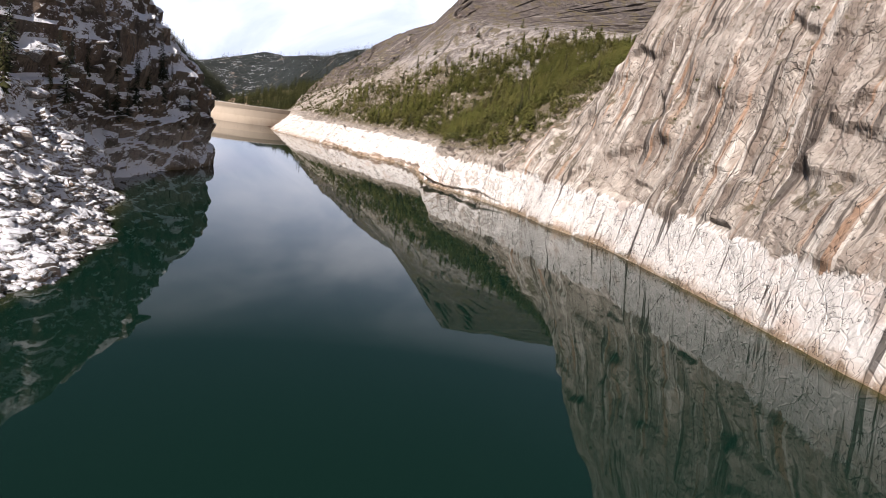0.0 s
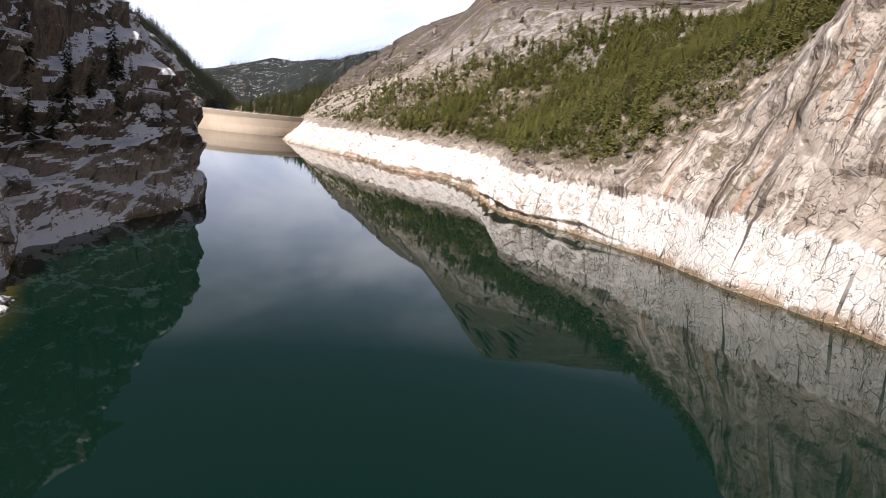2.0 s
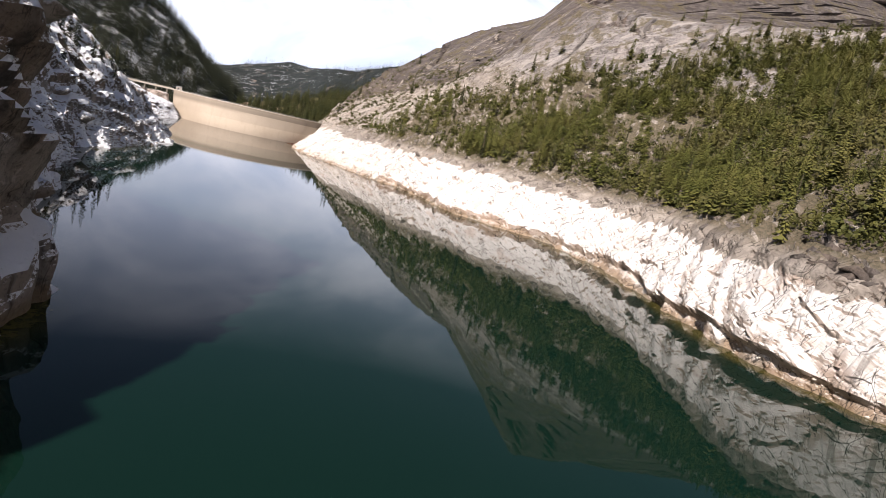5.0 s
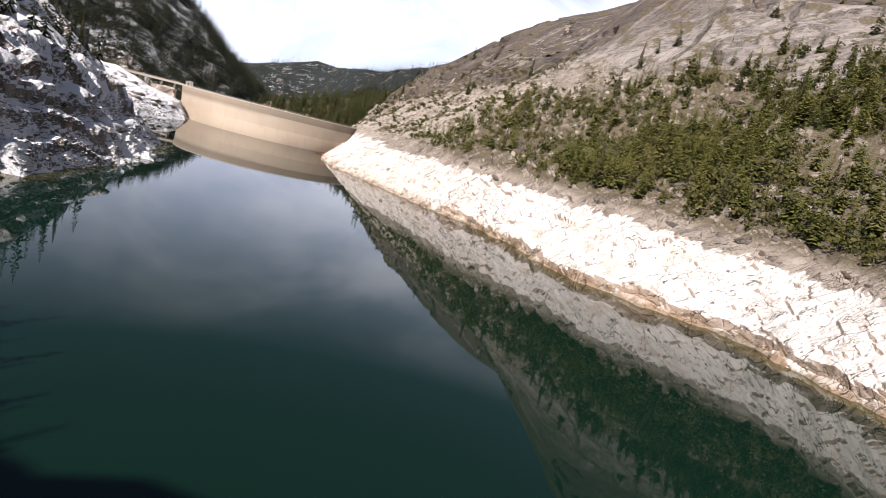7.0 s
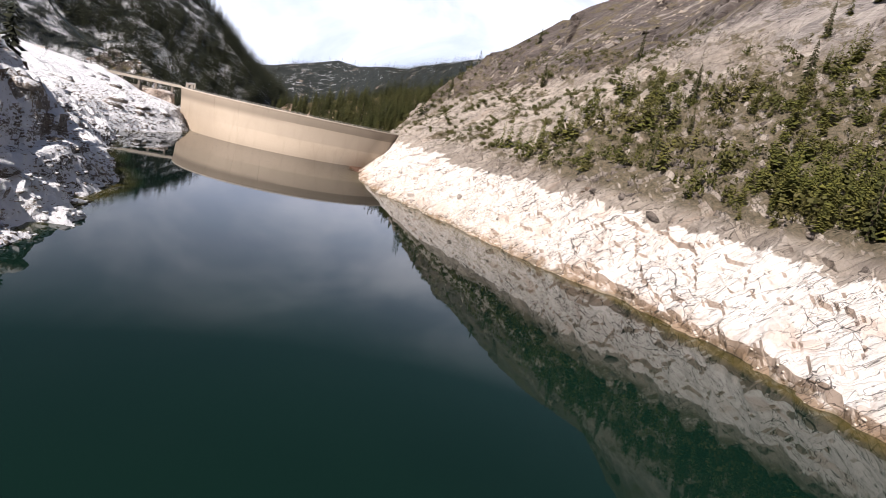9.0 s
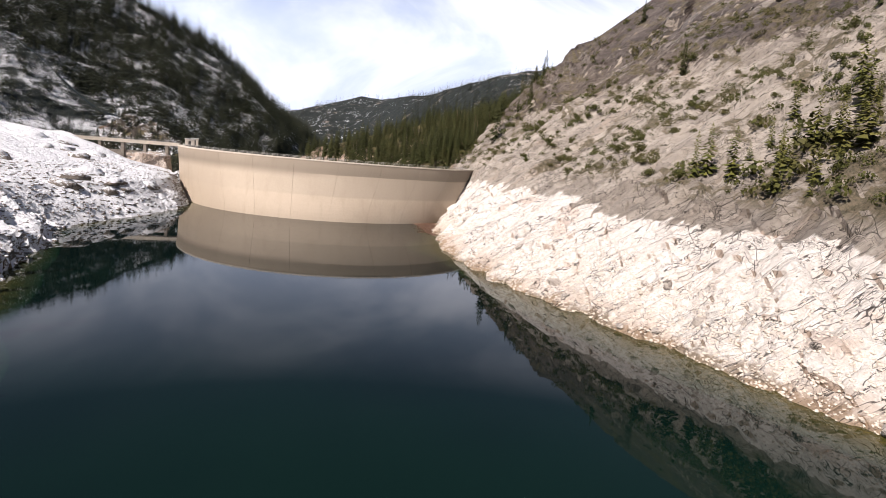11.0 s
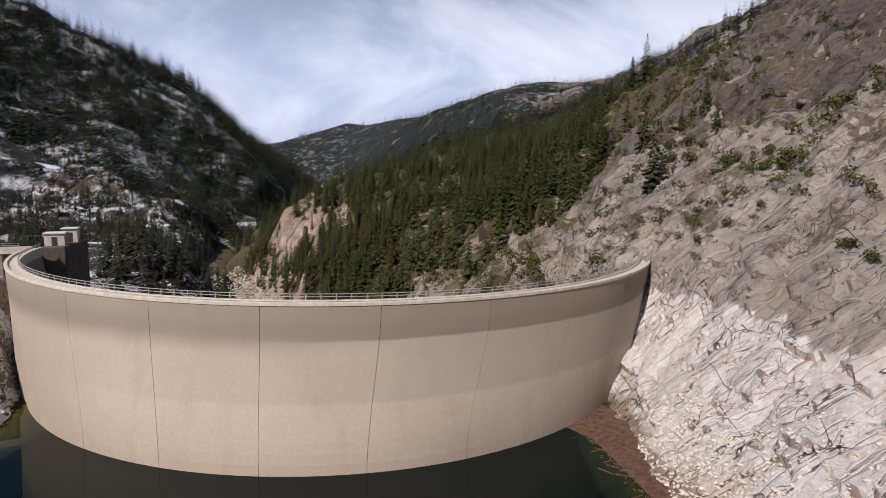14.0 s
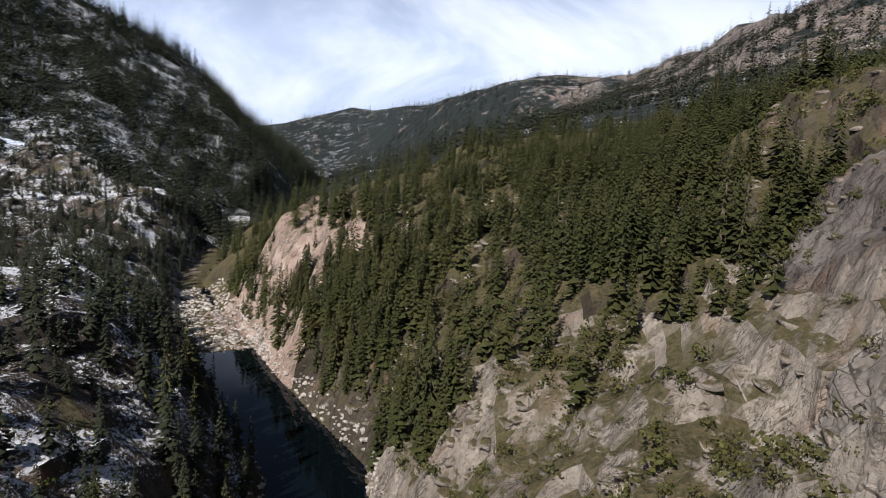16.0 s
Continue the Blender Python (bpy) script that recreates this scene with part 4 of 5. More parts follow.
def hut(x, y, z, turn, w, d, h, label):
    m = Matrix.Translation((x, y, z)) @ Matrix.Rotation(turn, 4, "Z")
    top = tagged(new("control_hut"), label, "hut")
    bm = bmesh.new()
    box(bm, (-w / 2, -d / 2, -2.5), (w / 2, d / 2, h), m)
    part("wall", bm, PALE_CONCRETE, top)
    bm = bmesh.new()
    box(bm, (-w / 2 - 0.2, -d / 2 - 0.2, h), (w / 2 + 0.2, d / 2 + 0.2, h + 0.22), m)
    bmesh.ops.bevel(bm, geom=bm.edges[:], offset=0.04, segments=1, affect="EDGES")
    part("roof", bm, SNOW_ROOF, top, "flat roof dusted with snow")
    bm = bmesh.new()
    box(bm, (-0.4, -d / 2 - 0.03, 0.0), (0.4, -d / 2 + 0.05, h * 0.75), m)
    door = part("door", bm, DARK_STEEL, top, "dark steel door")
    bm = bmesh.new()
    box(bm, (0.24, -d / 2 - 0.09, h * 0.36), (0.34, -d / 2 - 0.03, h * 0.40), m)
    part("handle", bm, STEEL, door)


hut(-242.2, 558.6, 15.3, 0.5, 2.8, 2.2, 1.9, "small concrete hut at the end of the dam crest")
hut(-243.4, 563.4, 15.3, 0.5, 2.2, 2.0, 2.2, "small concrete hut behind the bridge end")
hut(-285.5, 525.5, 14.0, 0.48, 4.5, 5.0, 5.2, "concrete tower where the bridge meets the bank")
# abutment block: its shade is put into the near-black concrete colour
bm = bmesh.new()
box(bm, (-2.2, -5.5, 2), (1.6, 4.5, 15.3), Matrix.Translation((-242.6, 561.5, 0)) @ Matrix.Rotation(0.35, 4, "Z"))
bmesh.ops.bevel(bm, geom=bm.edges[:], offset=0.1, segments=1, affect="EDGES")
tagged(part("abutment", bm, plain_material("shaded_concrete", (0.10, 0.088, 0.075), (0.055, 0.048, 0.042), 0.7)), "shaded concrete abutment block behind the dam's end", "abutment", kind="structure")


# ---- boulders, rubble, driftwood ----
def stone(seed, fineness):
    """A rough block about 1 across."""
    r = random.Random(seed)
    bm = bmesh.new()
    bmesh.ops.create_icosphere(bm, subdivisions=fineness, radius=0.55)
    planes = [(Vector((r.gauss(0, 1), r.gauss(0, 1), r.gauss(0, 1))).normalized(), r.uniform(0.28, 0.44)) for _ in range(9)]
    for v in bm.verts:
        for n, d in planes:
            k = v.co.dot(n)
            if k > d:
                v.co -= n * (k - d)
        v.co.x *= 1.15
        v.co.z *= 0.8
        v.co += Vector((r.uniform(-1, 1), r.uniform(-1, 1), r.uniform(-1, 1))) * 0.012
    bmesh.ops.triangulate(bm, faces=bm.faces)
    bm.verts.ensure_lookup_table()
    out = [tuple(v.co) for v in bm.verts], [tuple(v.index for v in f.verts) for f in bm.faces]
    bm.free()
    return out


# ---- trees and shrubs ----
def leaf_material(name, a, b, warm):
    s = Nodes(name)
    n = s.noise(s.place, 0.07, 4)
    c = s.mix(s.island(), a, b)
    c = s.mix(s.map(n, 0.4, 0.7, 0, 0.6), c, warm)
    return s.done(c, 0.7, Specular_IOR_Level=0.2)


# one needle green, painted lighter for the sunlit slope and darker for shaded ones
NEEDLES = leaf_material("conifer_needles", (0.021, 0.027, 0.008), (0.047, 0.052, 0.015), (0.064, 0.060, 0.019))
NEEDLES_SHADED = leaf_material("shaded_needles", (0.014, 0.019, 0.011), (0.032, 0.037, 0.020), (0.030, 0.031, 0.016))
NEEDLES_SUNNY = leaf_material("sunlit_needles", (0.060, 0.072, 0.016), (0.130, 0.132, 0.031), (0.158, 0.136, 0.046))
SHRUB = leaf_material("shrub_leaves", (0.036, 0.044, 0.010), (0.085, 0.087, 0.022), (0.112, 0.092, 0.042))
BARK = plain_material("bark", (0.10, 0.075, 0.055), (0.17, 0.13, 0.10), 3.0, 0.9)


def conifer(seed, whorls, arms, rich):
    """A fir 1 high: its trunk, and a crown of drooping boughs. Returns two (vertices, faces)."""
    r = random.Random(seed)
    tv, tf = [], []
    for i in range(4):
        z = i / 3 * 0.96
        w = 0.022 * (1 - z) + 0.003
        tv += [(w * math.cos(j * 1.0472), w * math.sin(j * 1.0472), z) for j in range(6)]
    for i in range(3):
        tf += [(i * 6 + j, i * 6 + (j + 1) % 6, i * 6 + 6 + (j + 1) % 6, i * 6 + 6 + j) for j in range(6)]
    v, f = [], []
    slim = r.uniform(0.75, 1.05)
    gap, lop = r.uniform(0, 6.28), r.uniform(0.0, 0.25)
    for w in range(whorls * arms):
        h = (w + r.random()) / (whorls * arms)
        h = h ** 1.1
        zz = 0.07 + 0.90 * h
        g = w * 2.39996 + r.uniform(-0.5, 0.5)
        ragged = r.uniform(0.45, 1.15) * (1 - lop * max(0.0, math.cos(g - gap)))
        l = slim * (0.022 + 0.185 * (1 - h) ** 0.85 * min(1.0, 0.55 + 3.0 * h)) * ragged
        fall = l * r.uniform(0.15, 0.75) * (1 - 0.8 * h) - 0.02 * h
        c, s_ = math.cos(g), math.sin(g)
        wd = l * r.uniform(0.26, 0.42) * (0.8 if rich else 1.0)
        tip = r.uniform(-0.25, 0.25) * wd
        k = len(v)
        v += [(0, 0, zz + 0.02), (c * l * 0.62 - s_ * wd, s_ * l * 0.62 + c * wd, zz - fall * 0.75 - 0.018 + tip), (c * l, s_ * l, zz - fall),
              (c * l * 0.62 + s_ * wd, s_ * l * 0.62 - c * wd, zz - fall * 0.75 - 0.018 - tip)]
        f += [(k, k + 1, k + 2), (k, k + 2, k + 3)]
        if rich:
            for q in (0.4, 0.75):
                for side in (-1, 1):
                    k = len(v)
                    b = l * q
                    x0, y0, z0 = c * b, s_ * b, zz + 0.01 - fall * q
                    x1, y1 = c * (b + l * 0.28) - side * s_ * wd * 0.9, s_ * (b + l * 0.28) + side * c * wd * 0.9
                    v += [(x0 - c * l * 0.1, y0 - s_ * l * 0.1, z0 + 0.012), (x1, y1, z0 - 0.03 + r.uniform(-0.02, 0.015)), (x0 + c * l * 0.12, y0 + s_ * l * 0.12, z0 - 0.02)]
                    f += [(k, k + 1, k + 2)]
    k = len(v)
    v += [(0.012, 0, 0.95), (-0.006, 0.01, 0.95), (-0.006, -0.01, 0.95), (0, 0, 1.02)]
    f += [(k, k + 1, k + 3), (k + 1, k + 2, k + 3), (k + 2, k, k + 3)]
    return (tv, tf), (v, f)


def shrub(seed, leaves, leaf=0.085):
    """A bush about 1 across and 0.75 high, of small leaf sprays on stems."""
    r = random.Random(seed)
    v, f = [], []
    lobes = [(r.uniform(-0.28, 0.28), r.uniform(-0.28, 0.28), r.uniform(0.25, 0.5), r.uniform(0.16, 0.28)) for _ in range(6)]
    for _ in range(leaves):
        x, y, z, w = r.choice(lobes)
        a, b = r.uniform(0, 6.28), math.asin(r.uniform(-0.5, 1))
        q = Vector((math.cos(a) * math.cos(b), math.sin(a) * math.cos(b), math.sin(b)))
        c = Vector((x, y, z)) + q * w * r.uniform(0.75, 1.1)
        t = q.cross(Vector((r.uniform(-1, 1), r.uniform(-1, 1), r.uniform(-1, 1)))).normalized()
        u = (q.cross(t) + q * r.uniform(-0.7, 0.7)).normalized()
        m = leaf * r.uniform(0.6, 1.5)
        k = len(v)
        v += [tuple(c - t * m), tuple(c + u * m), tuple(c + t * m), tuple(c - u * m * 0.8)]
        f += [(k, k + 1, k + 2), (k, k + 2, k + 3)]
    return v, f


def stems(seed):
    r = random.Random(seed)
    v, f = [], []
    for _ in range(5):
        a, l = r.uniform(0, 6.28), r.uniform(0.15, 0.3)
        k = len(v)
        tip = (math.cos(a) * l, math.sin(a) * l, r.uniform(0.3, 0.5))
        v += [(0.02, 0, 0), (-0.01, 0.017, 0), (-0.01, -0.017, 0), tip]
        f += [(k, k + 1, k + 3), (k + 1, k + 2, k + 3), (k + 2, k, k + 3)]
    return v, f


def scatter(name, protos, spots, material, label, category):
    """Many copies of small meshes as one object. spots: x, y, z, size, turn."""
    spots = np.asarray(spots)
    vs, fs, base = [], [], 0
    pick = np.arange(len(spots)) % len(protos)
    for i, (pv, pf) in enumerate(protos):
        mine = spots[pick == i]
        pv, pf = np.array(pv), np.array([t if len(t) == 3 else t[:3] for t in pf])
        c, s_ = np.cos(mine[:, 4])[:, None], np.sin(mine[:, 4])[:, None]
        fat = mine[:, 5][:, None] if mine.shape[1] > 5 else np.ones_like(c)
        k = mine[:, 3][:, None]
        q = np.stack([(pv[:, 0] * c - pv[:, 1] * s_) * k * fat + mine[:, 0:1], (pv[:, 0] * s_ + pv[:, 1] * c) * k * fat + mine[:, 1:2], pv[:, 2] * k + mine[:, 2:3]], -1)
        vs.append(q.reshape(-1, 3))
        fs.append((pf[None] + (np.arange(len(mine)) * len(pv))[:, None, None]).reshape(-1, 3) + base)
        base += len(mine) * len(pv)
    v, f = np.concatenate(vs), np.concatenate(fs)
    me = bpy.data.meshes.new(name)
    me.vertices.add(len(v))
    me.vertices.foreach_set("co", v.reshape(-1).astype(np.float32))
    me.loops.add(f.size)
    me.loops.foreach_set("vertex_index", f.reshape(-1).astype(np.int32))
    me.polygons.add(len(f))
    me.polygons.foreach_set("loop_start", np.arange(0, f.size, 3, dtype=np.int32))
    me.update(calc_edges=True)
    me.materials.append(material)
    return tagged(new(name, me), label, category, kind="stuff")


rng = np.random.default_rng(7)


def spots_on(pts, keep, count, low, high, sink=0.3, fat=(0.8, 1.2)):
    """Random places on a grid of points, where keep holds, with a size between low and high. Larger cells count for more."""
    d = np.linalg.norm(np.cross(pts[1:, :-1] - pts[:-1, :-1], pts[:-1, 1:] - pts[:-1, :-1]), axis=2)
    p = pts[:-1, :-1].reshape(-1, 3)
    w = d.reshape(-1) * keep(p[:, 0], p[:, 1], p[:, 2], p)
    i = rng.choice(len(p), size=count, p=w / w.sum())
    a, b = np.divmod(i, pts.shape[1] - 1)
    u, t = rng.random((count, 1)), rng.random((count, 1))
    q = pts[a, b] * (1 - u) * (1 - t) + pts[a + 1, b] * u * (1 - t) + pts[a, b + 1] * (1 - u) * t + pts[a + 1, b + 1] * u * t
    size = low + (high - low) * rng.random(count) ** 1.5
    return np.column_stack([q[:, :2], q[:, 2] - sink, size, rng.uniform(0, 6.28, count), rng.uniform(*fat, count)])


FIRS = [conifer(i, 13, 7, True) for i in range(5)]
MID_FIRS = [conifer(40 + i, 11, 6, False) for i in range(6)]
RIDGE_FIRS = [conifer(70 + i, 3, 4, False) for i in range(4)]
FAR_FIRS = [conifer(20 + i, 5, 4, False) for i in range(6)]
BUSHES = [shrub(i, 44, 0.062) for i in range(6)]
FINE_BUSHES = [shrub(30 + i, 70, 0.05) for i in range(5)]


def patchy(p, scale, k, lo, hi):
    return ramp(vnoise(p * scale, k), lo, hi)


def planted(kind, crowns, extra, spots, group, labels, category, material, tall=True):
    """Single trees or bushes, each an object with its parts."""
    protos = []
    for (cv, cf), (xv, xf) in zip(crowns, extra):
        top = new(kind)
        part("crown" if tall else "leaves", (cv, cf), material, top)
        part("trunk" if tall else "stems", (xv, xf), BARK, top)
        tagged(top, labels[0], category, group)
        protos.append(top)
    used = set()
    for i, (x, y, z, size, turn, fat) in enumerate(spots):
        m = Matrix.Translation((x, y, z)) @ Matrix.Rotation(turn, 4, "Z") @ Matrix.Diagonal((size * fat, size * fat, size, 1))
        o = protos[i % len(protos)]
        if o in used:
            o = copy_thing(o, m)
        else:
            used.add(o)
        o.matrix_basis = m
        o["label"] = labels[i % len(labels)] if len(labels) > 1 else labels[0]


# the wooded slope above the east shore
def east_wood(x, y, z, p):
    dome = ramp(y + 0.3 * (z - 60), 438, 458) * ramp(z, 38, 46)
    thin = 0.75 * ramp(y, 400, 430)
    wood = ramp(y + 0.35 * x, 225, 255) * (1 - ramp(y, 470, 495)) * (1 - 0.97 * dome) * (1 - thin) * ramp(z, 16.5, 20) * (1 - ramp(z, 130, 190))
    return wood * (0.35 + patchy(p, 0.05, 5, 0.3, 0.5)) * (1 - 0.6 * ramp(z, 90, 130)) * (x < 92 + 0.2 * (390 - y)) * (z < 128)


def east_rocks(x, y, z, p):
    return ramp(y, 380, 420) * ramp(z, 16, 20) * (1 - ramp(z, 62, 75)) * patchy(p, 0.07, 6, 0.42, 0.62) + 0.02 * (z > 18) * (z < 70) * (y > 120)


scatter("shrub_cover", BUSHES, spots_on(right, east_wood, 5200, 2.3, 5.8), SHRUB, "dense green mountain shrubs on the slope", "shrubs")
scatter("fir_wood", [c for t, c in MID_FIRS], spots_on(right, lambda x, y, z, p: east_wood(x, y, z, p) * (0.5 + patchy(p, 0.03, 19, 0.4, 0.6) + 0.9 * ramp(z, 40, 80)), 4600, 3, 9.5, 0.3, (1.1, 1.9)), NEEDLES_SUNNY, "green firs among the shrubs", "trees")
scatter("scattered_shrubs", FINE_BUSHES, spots_on(right, east_rocks, 1700, 0.8, 3.2), SHRUB, "low shrubs in the cracks of the rock", "shrubs")
planted("fir", [c for t, c in FIRS], [t for t, c in FIRS], spots_on(right, lambda x, y, z, p: (east_wood(x, y, z, p) + 0.6 * east_rocks(x, y, z, p)) * (y > 240), 80, 5.5, 11), "firs on the east slope",
        ["green fir standing on the granite slope"], "tree", NEEDLES)


# the shaded west bank
def west_wood(x, y, z, p):
    return ramp(z, 13, 22) * (1 - ramp(z, 160, 220)) * (y > 20) * (0.3 + patchy(p, 0.06, 8, 0.4, 0.6)) * (1 - ramp(y, 430, 470) * (z < 25)) * (1 + 2 * (z < 70)) * (1 - (y > 135) * (y < 222) * (z > 27))


scatter("bank_firs", [c for t, c in MID_FIRS], spots_on(left, west_wood, 1500, 6, 15), NEEDLES_SHADED, "dark firs on the shaded snowy bank", "trees")
planted("fir", [c for t, c in FIRS], [t for t, c in FIRS], spots_on(left, lambda x, y, z, p: west_wood(x, y, z, p) * (z < 55) * (y > 50) * (1 + 25 * (y < 128) * (z < 42)), 84, 6, 12), "firs on the west bank",
        ["dark fir standing on the snowy bank"], "tree", NEEDLES)


# the gorge and the far slopes
def gorge_wood(x, y, z, p):
    e, run = off_line(x, y, RIVER_LINE)
    bare = (np.exp(-(((x + 120) / 38) ** 2) - ((y - 613) / 24) ** 2) > 0.4) | ((y < 612) & (x > -215) & (x < -140) & (z < 22) & (z > -28))
    pink = (e > 18) & (e < 46) & (run > 165) & (run < 240) & (z < 8) & (z > -18)
    east = (0.05 + 1.6 * ramp(y + 0.25 * (x + 200), 612, 642) * (0.5 + patchy(p, 0.035, 11, 0.3, 0.5))) * (1 - 0.75 * ramp(y, 720, 800)) * (1 - 0.97 * ramp(x, -120, -85) * (1 - ramp(y, 670, 720))) * (1 - 0.8 * ramp(x, -80, 0))
    bare = bare | ((e > 0) & (x > -150) & (y < 668) & (z > 36))
    return (z > -30) * np.where(e > 0, east, 1.0) * (y > 580) * (x > -525) * (1 - bare) * (1 - 0.93 * pink)


def far_wood(x, y, z, p):
    e, run = off_line(x, y, RIVER_LINE)
    return (y < 1350) * (x > -860) * (x < 250) * np.where(e > 0, 0.5 * (x < 150), 2.4 * (y < 1260)) * (0.2 + patchy(p, 0.014, 12, 0.25, 0.45))


scatter("gorge_shrubs", BUSHES, spots_on(near_land, lambda x, y, z, p: (gorge_wood(x, y, z, p) + 0.3) * (y < 780) * (x > -420) * (x < 40), 1100, 1.5, 4.5), SHRUB, "green shrubs on the gorge slopes", "shrubs")
scatter("ledge_shrubs", FINE_BUSHES, spots_on(near_land, lambda x, y, z, p: (x > -215) * (x < -95) * (y > 560) * (y < 680) * (z > -25) * (0.1 + patchy(p, 0.09, 17, 0.45, 0.6)), 1300, 1.5, 4.6), SHRUB, "green shrubs on the rock ledges below the dam", "shrubs")
scatter("gorge_firs", [c for t, c in MID_FIRS], spots_on(near_land, lambda x, y, z, p: gorge_wood(x, y, z, p) * (off_line(x, y, RIVER_LINE)[0] > 0), 3100, 7, 16, 0.3, (0.95, 1.4)), NEEDLES, "firs on the gorge slopes", "trees")
scatter("shaded_gorge_firs", [c for t, c in MID_FIRS], spots_on(near_land, lambda x, y, z, p: gorge_wood(x, y, z, p) * (off_line(x, y, RIVER_LINE)[0] < 0) * (x > -520) * (y < 895), 2000, 5, 13, 0.3, (1.0, 1.6)), NEEDLES_SHADED, "dark firs on the shaded side of the gorge", "trees")
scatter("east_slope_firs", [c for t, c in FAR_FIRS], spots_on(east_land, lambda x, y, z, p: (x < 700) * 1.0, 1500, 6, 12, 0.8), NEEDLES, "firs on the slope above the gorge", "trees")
scatter("west_slope_firs", [c for t, c in FAR_FIRS], spots_on(west_land, lambda x, y, z, p: (x > -900) * (y > 480) * 1.0, 1700, 11, 22, 0.8), NEEDLES_SHADED, "firs on the slope west of the gorge", "trees")
scatter("far_firs", [c for t, c in FAR_FIRS], spots_on(far_land, far_wood, 11000, 12, 25, 0.8, (1.0, 1.45)), NEEDLES_SHADED, "forest of firs on the far slopes", "trees")
scatter("ridge_firs", [c for t, c in RIDGE_FIRS], spots_on(far_land, lambda x, y, z, p: (y > 1300) * (y < 2700) * (x > -1000) * (x < 700) * (z > 20) * (0.2 + patchy(p, 0.006, 15, 0.35, 0.55)), 8500, 13, 24, 0.8, (1.2, 2.0)), NEEDLES_SHADED, "distant forest on the ridges", "trees")
planted("fir", [c for t, c in FIRS], [t for t, c in FIRS], spots_on(near_land, lambda x, y, z, p: gorge_wood(x, y, z, p) * (y < 760) * (x > -260) * (x < -110), 92, 9, 17, 0.3, (1.0, 1.35)), "firs in the gorge",
        ["tall green fir standing in the gorge"], "tree", NEEDLES)


def river_grove(x, y, z, p):
    e, run = off_line(x, y, RIVER_LINE)
    return (e > 11) * (e < 27) * (run > 122) * (run < 190) * (z > -31) * 1.0


planted("fir", [c for t, c in FIRS], [t for t, c in FIRS], spots_on(near_land, river_grove, 42, 11, 17, 0.3, (1.0, 1.3)), "firs by the river",
        ["dark green fir standing by the river pool"], "tree", NEEDLES)


# single shrubs on the rock beside the dam
planted("shrub", [shrub(60 + i, 300, 0.04) for i in range(4)], [stems(i) for i in range(4)], spots_on(right, lambda x, y, z, p: (y > 425) * (z > 17) * (z < 50) * (0.05 + patchy(p, 0.08, 41, 0.45, 0.6)), 150, 1.4, 3.8), "shrubs on the east abutment",
        ["green shrub rooted in a crack of the granite"], "shrub", SHRUB, False)


def ground_height(x, y):
    i = np.argmin((near_land[..., 0] - x) ** 2 + (near_land[..., 1] - y) ** 2)
    return near_land.reshape(-1, 3)[i, 2]


# a bleached dead trunk that leans on the slope
z = ground_height(-162.5, 601)
bm = bmesh.new()
for i, (a, b, w) in enumerate((((-162.0, 601.0, z - 0.5), (-163.6, 602.2, z + 2.6), 0.20), ((-162.8, 601.6, z + 1.2), (-163.9, 601.2, z + 2.0), 0.09), ((-163.2, 601.9, z + 1.9), (-162.6, 602.6, z + 2.9), 0.08))):
    bar(bm, a, b, w)
tagged(part("dead_trunk", bm, plain_material("bleached_wood", (0.36, 0.32, 0.27), (0.24, 0.21, 0.18), 2.0)), "bleached dead trunk leaning on the slope", "dead tree")

# a lone house on the far west side of the valley
house = tagged(new("house"), "small pale house with a snowy roof among the trees", "house")
k = np.argmin((far_land[..., 0] + 391) ** 2 + (far_land[..., 1] - 944) ** 2)
hx, hy, hz = far_land.reshape(-1, 3)[k]
m = Matrix.Translation((hx, hy, hz)) @ Matrix.Rotation(0.4, 4, "Z")
bm = bmesh.new()
box(bm, (-7, -4, -3), (7, 4, 4), m)
part("wall", bm, PALE_CONCRETE, house)
bm = bmesh.new()
q = [bm.verts.new(m @ Vector(v)) for v in ((-7.6, -4.6, 3.9), (7.6, -4.6, 3.9), (7.6, 4.6, 3.9), (-7.6, 4.6, 3.9), (-7.6, 0, 7), (7.6, 0, 7))]
for f in ((0, 1, 5, 4), (2, 3, 4, 5), (0, 4, 3), (1, 2, 5), (3, 2, 1, 0)):
    bm.faces.new([q[i] for i in f])
part("roof", bm, SNOW_ROOF, house, "snowy pitched roof")
for x in (-4.5, -1.5, 1.5, 4.5):
    bm = bmesh.new()
    box(bm, (x - 0.7, -4.08, 1.0), (x + 0.7, -3.95, 2.6), m)
    window = part("window", bm, DARK_STEEL, house)
    bm = bmesh.new()
    box(bm, (x - 0.85, -4.12, 0.85), (x + 0.85, -4.0, 1.0), m)
    part("sill", bm, PALE_CONCRETE, window)

# ---- rubble ----
STONES = [stone(i, 2) for i in range(6)]


def shard(seed):
    """A broken angular stone about 1 across."""
    r = random.Random(seed)
    bm = bmesh.new()
    for _ in range(13):
        a, b = r.uniform(0, 6.283), math.asin(r.uniform(-1, 1))
        l = r.uniform(0.38, 0.62)
        bm.verts.new((l * math.cos(a) * math.cos(b) * 1.15, l * math.sin(a) * math.cos(b), l * math.sin(b) * 0.75))
    hull = bmesh.ops.convex_hull(bm, input=bm.verts[:])
    bmesh.ops.delete(bm, geom=[v for v in bm.verts if not v.link_faces], context="VERTS")
    bm.verts.index_update()
    out = [tuple(v.co) for v in bm.verts], [tuple(v.index for v in f.verts) for f in bm.faces]
    bm.free()
    return out


